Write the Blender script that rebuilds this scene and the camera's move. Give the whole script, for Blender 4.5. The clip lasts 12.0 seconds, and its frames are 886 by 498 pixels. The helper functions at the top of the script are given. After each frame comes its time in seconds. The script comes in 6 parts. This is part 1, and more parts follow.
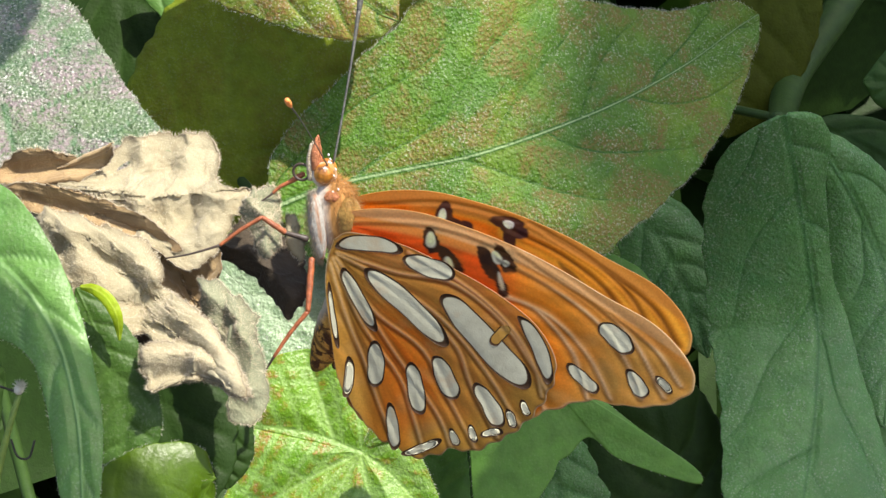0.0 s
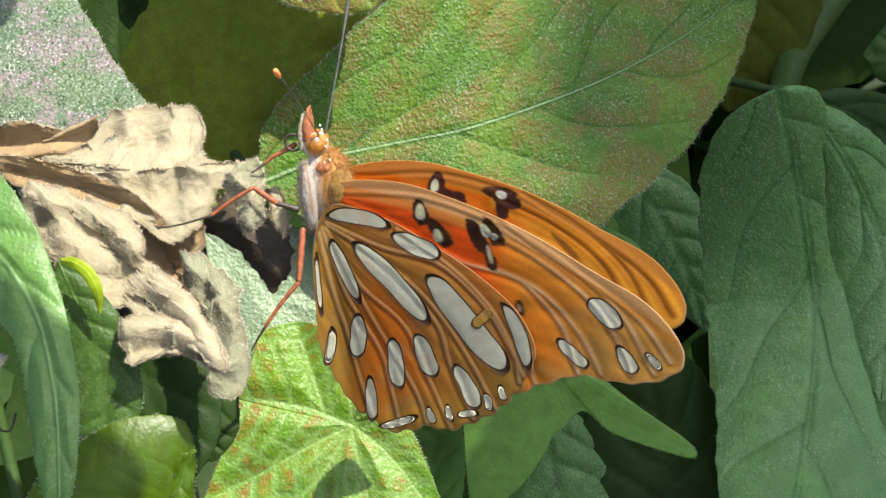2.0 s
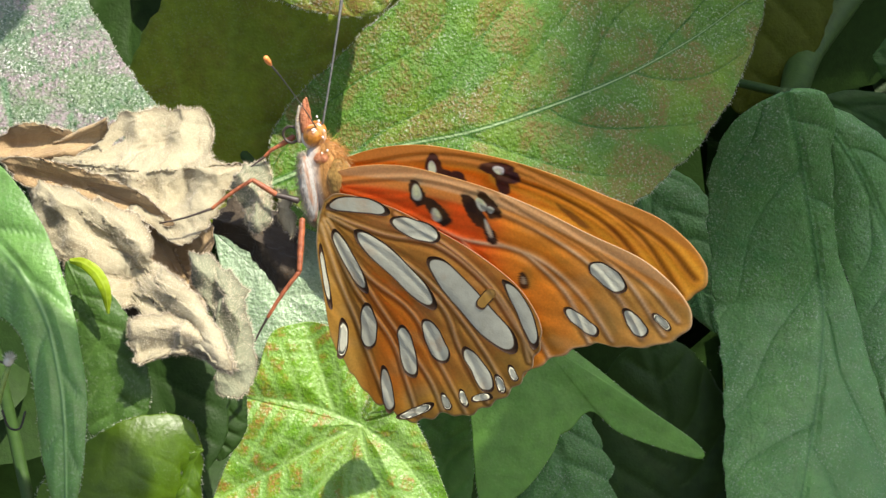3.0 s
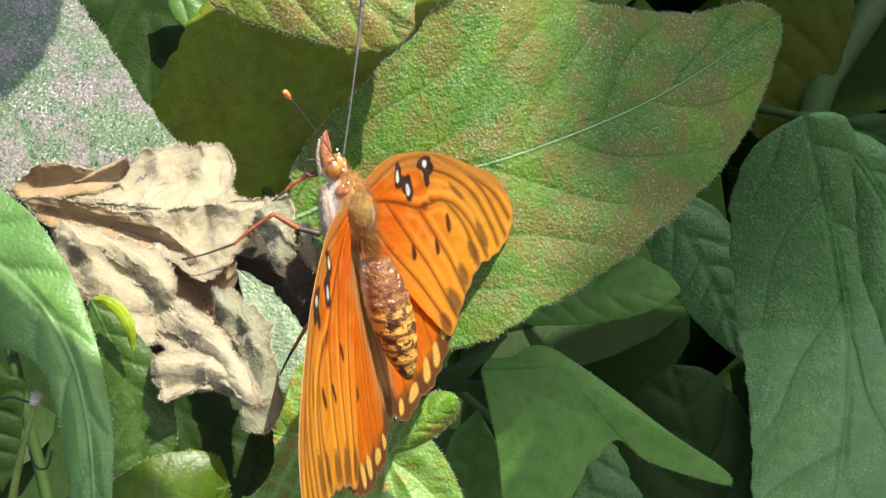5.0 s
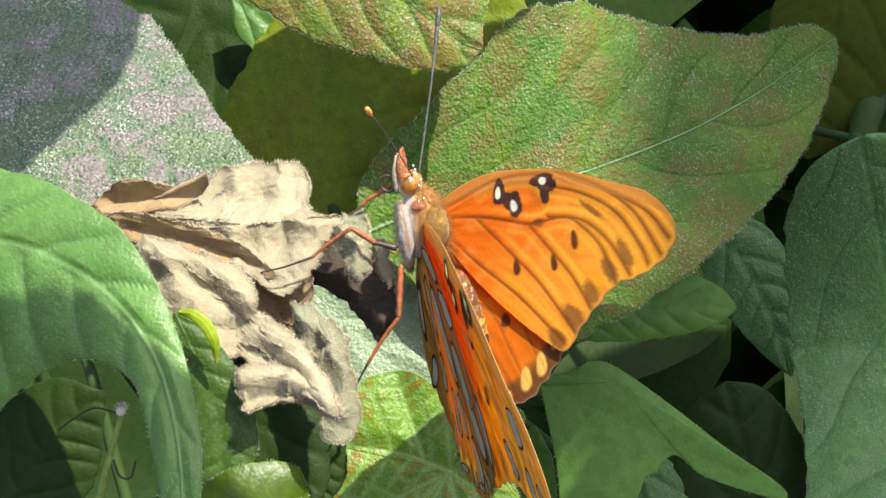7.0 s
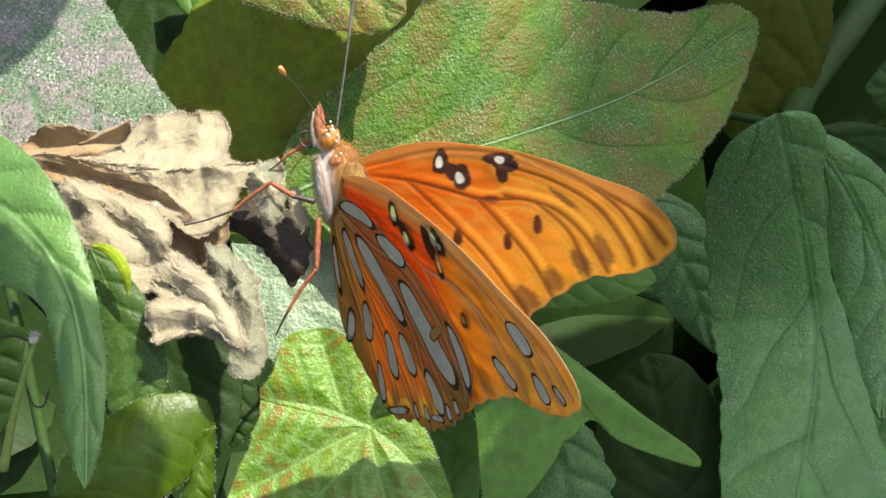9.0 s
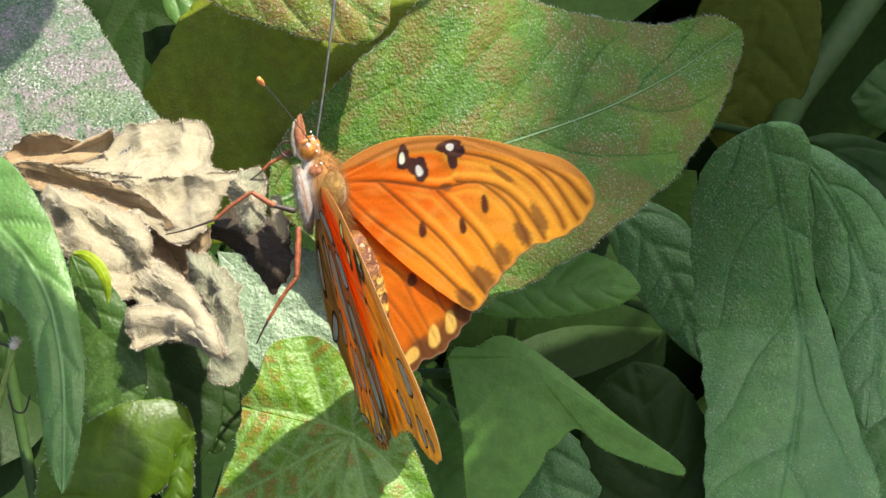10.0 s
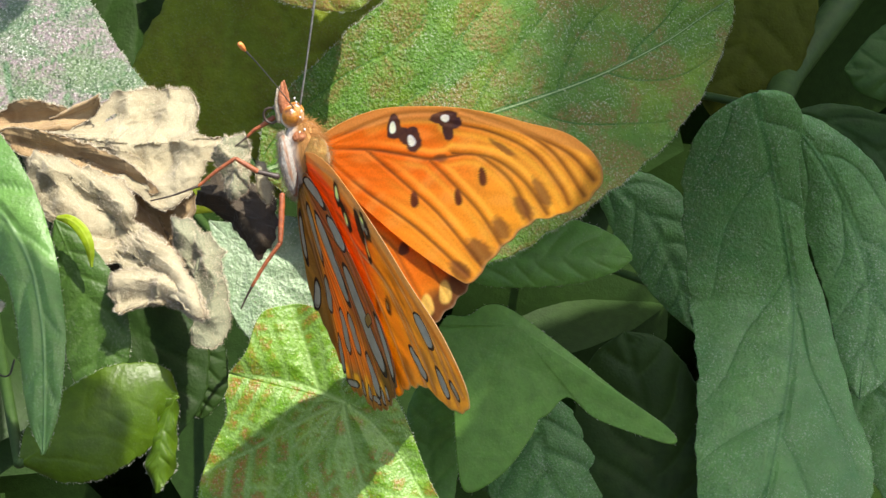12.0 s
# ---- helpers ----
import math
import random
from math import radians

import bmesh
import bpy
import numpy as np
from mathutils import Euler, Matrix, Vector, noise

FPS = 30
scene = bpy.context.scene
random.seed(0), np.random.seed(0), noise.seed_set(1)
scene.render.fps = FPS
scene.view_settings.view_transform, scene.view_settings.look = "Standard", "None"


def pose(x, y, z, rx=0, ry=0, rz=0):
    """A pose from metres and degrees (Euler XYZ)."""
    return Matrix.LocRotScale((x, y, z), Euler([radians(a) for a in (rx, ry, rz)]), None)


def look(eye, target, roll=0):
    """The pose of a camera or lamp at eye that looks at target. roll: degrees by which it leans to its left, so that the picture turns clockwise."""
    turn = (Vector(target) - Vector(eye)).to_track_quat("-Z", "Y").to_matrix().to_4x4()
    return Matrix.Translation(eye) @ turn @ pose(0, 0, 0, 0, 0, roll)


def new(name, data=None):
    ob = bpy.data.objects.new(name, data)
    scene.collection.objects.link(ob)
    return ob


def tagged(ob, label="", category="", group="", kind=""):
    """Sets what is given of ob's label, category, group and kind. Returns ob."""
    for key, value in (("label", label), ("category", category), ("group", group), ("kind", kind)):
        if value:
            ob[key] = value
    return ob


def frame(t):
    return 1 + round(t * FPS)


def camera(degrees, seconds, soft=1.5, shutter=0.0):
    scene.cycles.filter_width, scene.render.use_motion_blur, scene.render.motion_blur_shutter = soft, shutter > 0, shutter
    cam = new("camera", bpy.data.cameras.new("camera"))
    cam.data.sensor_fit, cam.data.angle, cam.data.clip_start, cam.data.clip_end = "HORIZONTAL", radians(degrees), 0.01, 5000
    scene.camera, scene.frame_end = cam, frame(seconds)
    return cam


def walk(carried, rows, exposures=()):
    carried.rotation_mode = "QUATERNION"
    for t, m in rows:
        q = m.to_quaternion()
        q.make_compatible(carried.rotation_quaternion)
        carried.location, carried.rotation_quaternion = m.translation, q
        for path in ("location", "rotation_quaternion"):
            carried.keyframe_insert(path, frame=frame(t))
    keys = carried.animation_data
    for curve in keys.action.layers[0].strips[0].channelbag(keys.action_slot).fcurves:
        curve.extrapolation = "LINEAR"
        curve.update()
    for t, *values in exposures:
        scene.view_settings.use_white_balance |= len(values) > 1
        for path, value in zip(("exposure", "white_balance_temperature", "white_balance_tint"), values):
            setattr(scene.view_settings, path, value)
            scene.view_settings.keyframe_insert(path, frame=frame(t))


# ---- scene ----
# ---- camera ----
cam = camera(24, 12.0)
PATH = [
    (0, (0.00004, -0.17670, 0.78245), (0.00009, 0.00002, 0.70003), 0.01),
    (0.5, (0.00193, -0.17609, 0.78222), (0.00098, 0.00034, 0.69918), -0.03),
    (1, (0.00292, -0.17692, 0.78234), (0.00144, -0.00059, 0.69910), -0.15),
    (1.5, (0.00411, -0.17677, 0.78183), (0.00212, -0.00074, 0.69796), -0.19),
    (2, (0.00495, -0.17639, 0.78271), (0.00167, -0.00088, 0.69779), -0.28),
    (2.5, (0.00193, -0.17771, 0.78249), (-0.00301, -0.00258, 0.69688), -0.33),
    (3, (0.00658, -0.17772, 0.78361), (0.00117, -0.00230, 0.69862), -0.43),
    (3.2, (0.00708, -0.17823, 0.78410), (0.00087, -0.00323, 0.69831), -0.41),
    (4.8, (0.00641, -0.17704, 0.78279), (-0.00096, -0.00041, 0.70049), -1.86),
    (5, (0.00651, -0.17786, 0.78329), (-0.00094, -0.00111, 0.70127), -1.92),
    (5.5, (0.00794, -0.17963, 0.78455), (-0.00047, -0.00274, 0.70293), -2.11),
    (6, (0.00630, -0.18061, 0.78456), (-0.00262, -0.00351, 0.70343), -2.22),
    (6.5, (0.00336, -0.18096, 0.78662), (-0.00560, -0.00360, 0.70608), -1.99),
    (7, (0.00033, -0.18193, 0.78483), (-0.00783, -0.00442, 0.70454), -1.73),
    (7.5, (0.00701, -0.18238, 0.78632), (0.00154, -0.00442, 0.70680), -1.30),
    (7.7, (0.00670, -0.18322, 0.78398), (0.00208, -0.00564, 0.70355), -1.06),
    (9.3, (0.01205, -0.19254, 0.77906), (0.00334, -0.01299, 0.70351), -0.45),
    (9.5, (0.01380, -0.19241, 0.77927), (0.00500, -0.01266, 0.70416), -0.51),
    (10, (0.01282, -0.19333, 0.77914), (0.00360, -0.01379, 0.70362), -0.46),
    (10.5, (0.01831, -0.19425, 0.77698), (0.00851, -0.01490, 0.70106), -0.67),
    (11, (0.02079, -0.19488, 0.77652), (0.01026, -0.01592, 0.69978), -0.81),
    (11.5, (0.01665, -0.19544, 0.77738), (0.00494, -0.01669, 0.70034), -0.91),
    (12, (0.01710, -0.19464, 0.77727), (0.00551, -0.01568, 0.70070), -0.84),
]
walk(cam, [(t, look(eye, target, roll)) for t, eye, target, roll in PATH])

# ---- light ----
TILT = radians(25)
ORIGIN = Vector((0, 0, 0.7))
RIGHT = Vector((1, 0, 0))
UP = Vector((0, math.sin(TILT), math.cos(TILT)))
AWAY = Vector((0, math.cos(TILT), -math.sin(TILT)))
SUN = (0.36 * RIGHT + 0.72 * UP - 0.60 * AWAY).normalized()   # towards the sun

world = bpy.data.worlds.new("sky")
scene.world = world
world.use_nodes = True
sky = world.node_tree.nodes.new("ShaderNodeTexSky")
sky.sky_type, sky.sun_disc = "NISHITA", False
sky.air_density, sky.dust_density, sky.ozone_density = 0.8, 3.0, 0.6
sky.sun_elevation = math.asin(SUN.z)
sky.sun_rotation = math.atan2(SUN.x, SUN.y)
back = world.node_tree.nodes["Background"]
back.inputs["Strength"].default_value = 0.125
world.node_tree.links.new(sky.outputs[0], back.inputs["Color"])

sun_data = bpy.data.lights.new("sun", "SUN")
sun_data.energy, sun_data.angle, sun_data.color = 3.9, radians(0.53), (1.0, 0.94, 0.83)
sun = new("sun", sun_data)
sun.matrix_world = look(ORIGIN + SUN * 3, ORIGIN)
scene.view_settings.exposure = 1.19


def at(x, y, d):
    """A place in the bush, in millimetres: right, up and away on the tilted slope of the foliage."""
    return ORIGIN + (RIGHT * x + UP * y + AWAY * d) * 0.001


# ---- materials ----
def node(tree, kind, **values):
    n = tree.nodes.new(kind)
    for key, value in values.items():
        n.inputs[key].default_value = value
    return n


def noise_at(tree, coord, scale, detail=3.0, rough=0.55, distort=0.0):
    n = node(tree, "ShaderNodeTexNoise", Scale=scale, Detail=detail, Roughness=rough, Distortion=distort)
    tree.links.new(coord, n.inputs["Vector"])
    return n.outputs["Fac"]


def ramp(tree, fac, low, high, invert=False):
    n = node(tree, "ShaderNodeMapRange")
    n.inputs["From Min"].default_value, n.inputs["From Max"].default_value = low, high
    if invert:
        n.inputs["To Min"].default_value, n.inputs["To Max"].default_value = 1.0, 0.0
    tree.links.new(fac, n.inputs["Value"])
    return n.outputs["Result"]


def blend(tree, fac, a, b, mode="MIX"):
    n = tree.nodes.new("ShaderNodeMix")
    n.data_type, n.blend_type = "RGBA", mode
    for value, slot in ((fac, 0), (a, 6), (b, 7)):
        if isinstance(value, (int, float)):
            n.inputs[slot].default_value = value
        elif isinstance(value, tuple):
            n.inputs[slot].default_value = (*value, 1.0)
        else:
            tree.links.new(value, n.inputs[slot])
    return n.outputs[2]


def times(tree, a, b):
    n = tree.nodes.new("ShaderNodeMath")
    n.operation = "MULTIPLY"
    for value, slot in ((a, 0), (b, 1)):
        if isinstance(value, (int, float)):
            n.inputs[slot].default_value = value
        else:
            tree.links.new(value, n.inputs[slot])
    return n.outputs[0]


def bump_of(tree, height, strength, distance, under=None):
    n = node(tree, "ShaderNodeBump", Strength=strength, Distance=distance)
    tree.links.new(height, n.inputs["Height"])
    if under is not None:
        tree.links.new(under, n.inputs["Normal"])
    return n.outputs["Normal"]


def attribute(tree, name):
    n = tree.nodes.new("ShaderNodeAttribute")
    n.attribute_name = name
    return n


def start(name):
    m = bpy.data.materials.new(name)
    m.use_nodes = True
    t = m.node_tree
    t.nodes.clear()
    coord = t.nodes.new("ShaderNodeTexCoord").outputs["Object"]
    return m, t, coord


def finish(t, colour, rough, normal=None, through_light=0.0, through_tint=None, coat=0.0, sheen=0.0, specular=0.4):
    """A surface that also lets light through, as a leaf or a wing does."""
    p = node(t, "ShaderNodeBsdfPrincipled", Roughness=0.5)
    p.inputs["Specular IOR Level"].default_value = specular
    p.inputs["Coat Weight"].default_value = coat
    p.inputs["Coat Roughness"].default_value = 0.3
    p.inputs["Sheen Weight"].default_value = sheen
    p.inputs["Sheen Roughness"].default_value = 0.4
    out = t.nodes.new("ShaderNodeOutputMaterial")
    for value, key in ((colour, "Base Color"), (rough, "Roughness"), (normal, "Normal")):
        if value is None:
            continue
        if isinstance(value, tuple):
            p.inputs[key].default_value = (*value, 1.0)
        elif isinstance(value, (int, float)):
            p.inputs[key].default_value = value
        else:
            t.links.new(value, p.inputs[key])
    if not through_light:
        t.links.new(p.outputs[0], out.inputs["Surface"])
        return
    tr = t.nodes.new("ShaderNodeBsdfTranslucent")
    tint = blend(t, 1.0, colour, through_tint or (1.0, 1.0, 1.0), "MULTIPLY")
    t.links.new(tint, tr.inputs["Color"])
    mix = node(t, "ShaderNodeMixShader", Fac=through_light)
    t.links.new(p.outputs[0], mix.inputs[1])
    t.links.new(tr.outputs[0], mix.inputs[2])
    t.links.new(mix.outputs[0], out.inputs["Surface"])


def leaf_material(name, main, second, vein, blotch=None, amount=0.0, rough=0.5, through_light=0.25, glint_speck=0.0, bump=0.5, pale=0.0, coat=0.0, specular=0.25, furrow=None):
    """Green blade: two tones, paler veins, rusty blotches between the veins, pale specks with glints painted in, and
    fine cells.
    """
    m, t, c = start(name)
    col = blend(t, ramp(t, noise_at(t, c, 90, 4), 0.35, 0.68), main, second)
    col = blend(t, ramp(t, noise_at(t, c, 700, 3), 0.3, 0.8), col, tuple(v * 0.62 for v in main))
    veins = attribute(t, "vein").outputs["Fac"]
    if blotch:
        patch = times(t, ramp(t, noise_at(t, c, 210, 5, 0.6, 0.4), 0.45, 0.56), ramp(t, noise_at(t, c, 2600, 3, 0.7), 0.34, 0.58))
        patch = times(t, patch, ramp(t, veins, 0.0, 0.3, True))
        if amount > 0.5:
            col = blend(t, times(t, ramp(t, noise_at(t, c, 130, 3), 0.48, 0.66), 0.35), col, tuple(min(1.0, v * k) for v, k in zip(main, (2.0, 1.25, 0.9))))
        col = blend(t, times(t, patch, amount), col, blotch)
    # A pale lilac layer puts silvery sun sheen into the colour.
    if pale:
        sheen_film = times(t, ramp(t, noise_at(t, c, 2600, 3, 0.7), 0.34, 0.70), pale)
        col = blend(t, sheen_film, col, (0.40, 0.36, 0.40))
    # Near-white dots: pale spots and down, plus sun glints painted as colour.
    if glint_speck:
        dots = times(t, ramp(t, noise_at(t, c, 3900, 3, 0.65), 0.55, 0.64), times(t, ramp(t, noise_at(t, c, 160, 3), 0.30, 0.62), glint_speck))
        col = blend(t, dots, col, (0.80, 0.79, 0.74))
    if furrow:
        col = blend(t, times(t, ramp(t, veins, 0.05, 0.6), 0.72), col, furrow)
        col = blend(t, times(t, ramp(t, veins, 0.62, 0.88), 0.8), col, vein)
    else:
        col = blend(t, times(t, veins, 0.6), col, vein)
    cells = node(t, "ShaderNodeTexVoronoi", Scale=2300.0)
    t.links.new(c, cells.inputs["Vector"])
    n = bump_of(t, cells.outputs["Distance"], bump * 0.5, 0.0002)
    n = bump_of(t, noise_at(t, c, 900, 3), bump * 0.45, 0.0006, n)
    n = bump_of(t, noise_at(t, c, 4200, 3), bump * 0.8, 0.00016, n)
    rg = ramp(t, noise_at(t, c, 1300, 3), 0.2, 0.8)
    r = node(t, "ShaderNodeMapRange")
    r.inputs["To Min"].default_value, r.inputs["To Max"].default_value = rough - 0.10, rough + 0.12
    t.links.new(rg, r.inputs["Value"])
    finish(t, col, r.outputs["Result"], n, through_light, (1.25, 1.5, 0.45), coat, 0.0, specular)
    return m


def dry_material(name, main, second, stain, rough=0.85, through_light=0.12, sheen=0.35):
    m, t, c = start(name)
    col = blend(t, ramp(t, noise_at(t, c, 120, 5, 0.6, 0.5), 0.36, 0.66), main, second)
    col = blend(t, times(t, ramp(t, noise_at(t, c, 330, 5, 0.65, 0.8), 0.56, 0.72), 0.40), col, stain)
    col = blend(t, times(t, ramp(t, noise_at(t, c, 2500, 3), 0.45, 0.7), 0.20), col, tuple(v * 0.6 for v in main))
    col = blend(t, times(t, attribute(t, "vein").outputs["Fac"], 0.5), col, tuple(min(1, v * 1.25) for v in main))
    col = blend(t, times(t, attribute(t, "rim").outputs["Fac"], 0.7), col, tuple(v * 0.4 for v in stain))
    n = bump_of(t, noise_at(t, c, 620, 6, 0.62, 0.6), 0.18, 0.0004)
    n = bump_of(t, noise_at(t, c, 5000, 3), 0.6, 0.0002, n)
    finish(t, col, rough, n, through_light, (1.2, 1.0, 0.7), 0.0, sheen, 0.3)
    return m


def plain_material(name, main, second, rough=0.6, scale=1500, bump=0.3, specular=0.5, through_light=0.0, sheen=0.0, coat=0.0):
    m, t, c = start(name)
    f = noise_at(t, c, scale, 4)
    col = blend(t, ramp(t, f, 0.35, 0.65), main, second)
    n = bump_of(t, noise_at(t, c, scale * 2.5, 3), bump, 0.0002)
    finish(t, col, rough, n, through_light, None, coat, sheen, specular)
    return m


def wing_material():
    """Scaled wing membrane that shows the colours laid on its vertices."""
    m, t, c = start("wing_scales")
    paint = attribute(t, "paint").outputs["Color"]
    fine = ramp(t, noise_at(t, c, 4200, 2), 0.25, 0.75)
    col = blend(t, 0.30, paint, blend(t, fine, (0.55, 0.5, 0.42), (1.25, 1.25, 1.2)), "MULTIPLY")
    col = blend(t, times(t, ramp(t, noise_at(t, c, 420, 4), 0.4, 0.75), 0.15), col, (0.55, 0.22, 0.03))
    n = bump_of(t, noise_at(t, c, 5200, 2), 0.35, 0.0001)
    finish(t, col, 0.42, n, 0.54, (1.35, 1.6, 0.8), 0.30, 0.0, 0.25)
    return m


def patch_material(name, main, second):
    """Wing scales of one tone inside a dark, slightly ragged rim."""
    m, t, c = start(name)
    col = blend(t, ramp(t, noise_at(t, c, 700, 4), 0.35, 0.7), main, second)
    col = blend(t, times(t, ramp(t, noise_at(t, c, 380, 3), 0.58, 0.75), 0.5), col, (0.52, 0.33, 0.17))
    col = blend(t, ramp(t, attribute(t, "rim").outputs["Fac"], 0.35, 0.75), col, (0.045, 0.024, 0.012))
    n = bump_of(t, noise_at(t, c, 5200, 2), 0.3, 0.0001)
    finish(t, col, 0.5, n, 0.18, (1.1, 0.95, 0.6), 0.0, 0.0, 0.25)
    return m


def thorax_material():
    """Furry body: orange-brown above, pale grey with brown streaks below."""
    m, t, c = start("body_fur")
    sep = t.nodes.new("ShaderNodeSeparateXYZ")
    t.links.new(c, sep.inputs[0])
    streak = node(t, "ShaderNodeTexNoise", Scale=900.0, Detail=4.0)
    stretch = t.nodes.new("ShaderNodeVectorMath")
    stretch.operation = "MULTIPLY"
    stretch.inputs[1].default_value = (1.0, 0.25, 1.0)
    t.links.new(c, stretch.inputs[0])
    t.links.new(stretch.outputs[0], streak.inputs["Vector"])
    belly = blend(t, ramp(t, streak.outputs["Fac"], 0.56, 0.64), (0.62, 0.58, 0.52), (0.34, 0.13, 0.04))
    backs = blend(t, ramp(t, streak.outputs["Fac"], 0.35, 0.65), (0.42, 0.20, 0.05), (0.26, 0.13, 0.03))
    col = blend(t, ramp(t, sep.outputs["X"], -0.0009, 0.0002), belly, backs)
    n = bump_of(t, streak.outputs["Fac"], 0.9, 0.0003)
    finish(t, col, 0.7, n, 0.0, None, 0.0, 0.5)
    return m


def striped_fur():
    """Pale grey fur with rusty streaks along the body."""
    m, t, c = start("breast_fur")
    stretch = t.nodes.new("ShaderNodeVectorMath")
    stretch.operation = "MULTIPLY"
    stretch.inputs[1].default_value = (1.0, 0.14, 1.0)
    t.links.new(c, stretch.inputs[0])
    band = noise_at(t, stretch.outputs[0], 1100, 3, 0.5)
    col = blend(t, ramp(t, band, 0.50, 0.60), (0.36, 0.35, 0.315), (0.28, 0.11, 0.035))
    col = blend(t, times(t, ramp(t, noise_at(t, c, 3000, 3), 0.4, 0.7), 0.5), col, (0.20, 0.15, 0.11))
    n = bump_of(t, noise_at(t, stretch.outputs[0], 4500, 3), 0.9, 0.0002)
    finish(t, col, 0.8, n, 0.0, None, 0.0, 0.3, 0.2)
    return m


def abdomen_material():
    """Ochre scales with dark rings and dots, reddish dark towards the waist, pale below."""
    m, t, c = start("abdomen_scales")
    sep = t.nodes.new("ShaderNodeSeparateXYZ")
    t.links.new(c, sep.inputs[0])
    col = blend(t, ramp(t, noise_at(t, c, 1100, 4, 0.6, 0.6), 0.49, 0.55), (0.60, 0.32, 0.06), (0.07, 0.026, 0.008))
    rings = node(t, "ShaderNodeTexWave", Scale=185.0, Distortion=1.5, Detail=2.0)
    rings.bands_direction = "Y"
    t.links.new(c, rings.inputs["Vector"])
    col = blend(t, times(t, ramp(t, rings.outputs["Fac"], 0.72, 0.95), 0.8), col, (0.09, 0.035, 0.012))
    waist = ramp(t, sep.outputs["Y"], -0.0042, -0.0026)
    col = blend(t, times(t, waist, 0.8), col, (0.15, 0.050, 0.022))
    col = blend(t, times(t, waist, ramp(t, noise_at(t, c, 1300, 3), 0.59, 0.65)), col, (0.44, 0.30, 0.16))
    col = blend(t, ramp(t, sep.outputs["Y"], -0.0100, -0.0112), col, (0.12, 0.05, 0.015))
    col = blend(t, ramp(t, sep.outputs["X"], -0.0004, -0.0012), col, (0.66, 0.58, 0.44))
    n = bump_of(t, noise_at(t, c, 2400, 3), 0.8, 0.0003)
    finish(t, col, 0.5, n, 0.0, None, 0.1, 0.0)
    return m


GREEN = leaf_material("leaf_sunlit", (0.094, 0.212, 0.016), (0.058, 0.152, 0.020), (0.30, 0.42, 0.20), (0.175, 0.105, 0.030), 0.72, 0.38, 0.20, 0.26, 1.1, 0.0, 0.0, 0.24, (0.018, 0.082, 0.013))
TOPGREEN = leaf_material("leaf_rusty", (0.15, 0.23, 0.028), (0.10, 0.19, 0.024), (0.22, 0.31, 0.09), (0.22, 0.11, 0.04), 0.8, 0.42, 0.18, 0.36, 0.9, 0.0, 0.0, 0.2, (0.05, 0.13, 0.02))
# Dark green leaf; lilac blotches, film and specks paint the sun's sheen.
SHEENGREEN = leaf_material("leaf_painted_sheen", (0.045, 0.125, 0.022), (0.070, 0.130, 0.035), (0.10, 0.24, 0.07), (0.24, 0.14, 0.18), 0.7, 0.32, 0.10, 0.62, 1.8, 0.16, 0.0, 0.85, (0.03, 0.11, 0.03))
OLIVE = leaf_material("leaf_olive", (0.235, 0.300, 0.017), (0.155, 0.230, 0.016), (0.22, 0.30, 0.04), (0.17, 0.09, 0.02), 0.3, 0.5, 0.28, 0.08, 0.5, 0.0, 0.0, 0.2)
YELLOWGREEN = leaf_material("leaf_yellowing", (0.150, 0.320, 0.012), (0.080, 0.230, 0.014), (0.34, 0.48, 0.18), (0.32, 0.10, 0.028), 0.75, 0.30, 0.22, 0.22, 0.7, 0.0, 0.0, 0.4)
# Glare of the full sun is included in these pale tones.
PALEGREEN = leaf_material("leaf_glare_pale", (0.30, 0.42, 0.25), (0.22, 0.35, 0.17), (0.38, 0.48, 0.32), None, 0.0, 0.30, 0.15, 0.6, 1.0, 0.0, 0.0, 0.6)
BLUEGREEN = leaf_material("leaf_bluegreen", (0.108, 0.262, 0.060), (0.044, 0.155, 0.038), (0.024, 0.105, 0.024), (0.40, 0.38, 0.28), 0.05, 0.33, 0.15, 0.22, 0.8, 0.0, 0.0, 0.36)
FRESH = leaf_material("leaf_fresh", (0.135, 0.300, 0.048), (0.100, 0.245, 0.038), (0.15, 0.29, 0.06), None, 0.0, 0.45, 0.25, 0.05, 0.3, 0.0, 0.0, 0.3)
# Young leaf's green, darkened to paint in the shade it lies in.
YOUNG = leaf_material("leaf_young_shaded", (0.060, 0.130, 0.018), (0.042, 0.100, 0.014), (0.09, 0.17, 0.035), None, 0.0, 0.45, 0.25, 0.08, 0.4, 0.0, 0.0, 0.3)
BRIGHT = leaf_material("leaf_young", (0.095, 0.175, 0.006), (0.065, 0.140, 0.006), (0.105, 0.190, 0.010), None, 0.0, 0.36, 0.40, 0.03, 0.2, 0.0, 0.0, 0.35)
FRONT = leaf_material("leaf_downy", (0.150, 0.310, 0.062), (0.100, 0.240, 0.048), (0.24, 0.40, 0.16), None, 0.0, 0.40, 0.30, 0.10, 0.4, 0.0, 0.0, 0.5)
YELLOW = leaf_material("leaf_yellow", (0.42, 0.52, 0.02), (0.30, 0.46, 0.02), (0.45, 0.55, 0.08), None, 0.0, 0.45, 0.35, 0.0, 0.3)
# Olive again, lowered so its colour stands in for shade.
SHADEOLIVE = leaf_material("leaf_shaded_olive", (0.062, 0.080, 0.005), (0.046, 0.064, 0.005), (0.07, 0.095, 0.012), None, 0.0, 0.6, 0.2, 0.0, 0.4, 0.0, 0.0, 0.1)
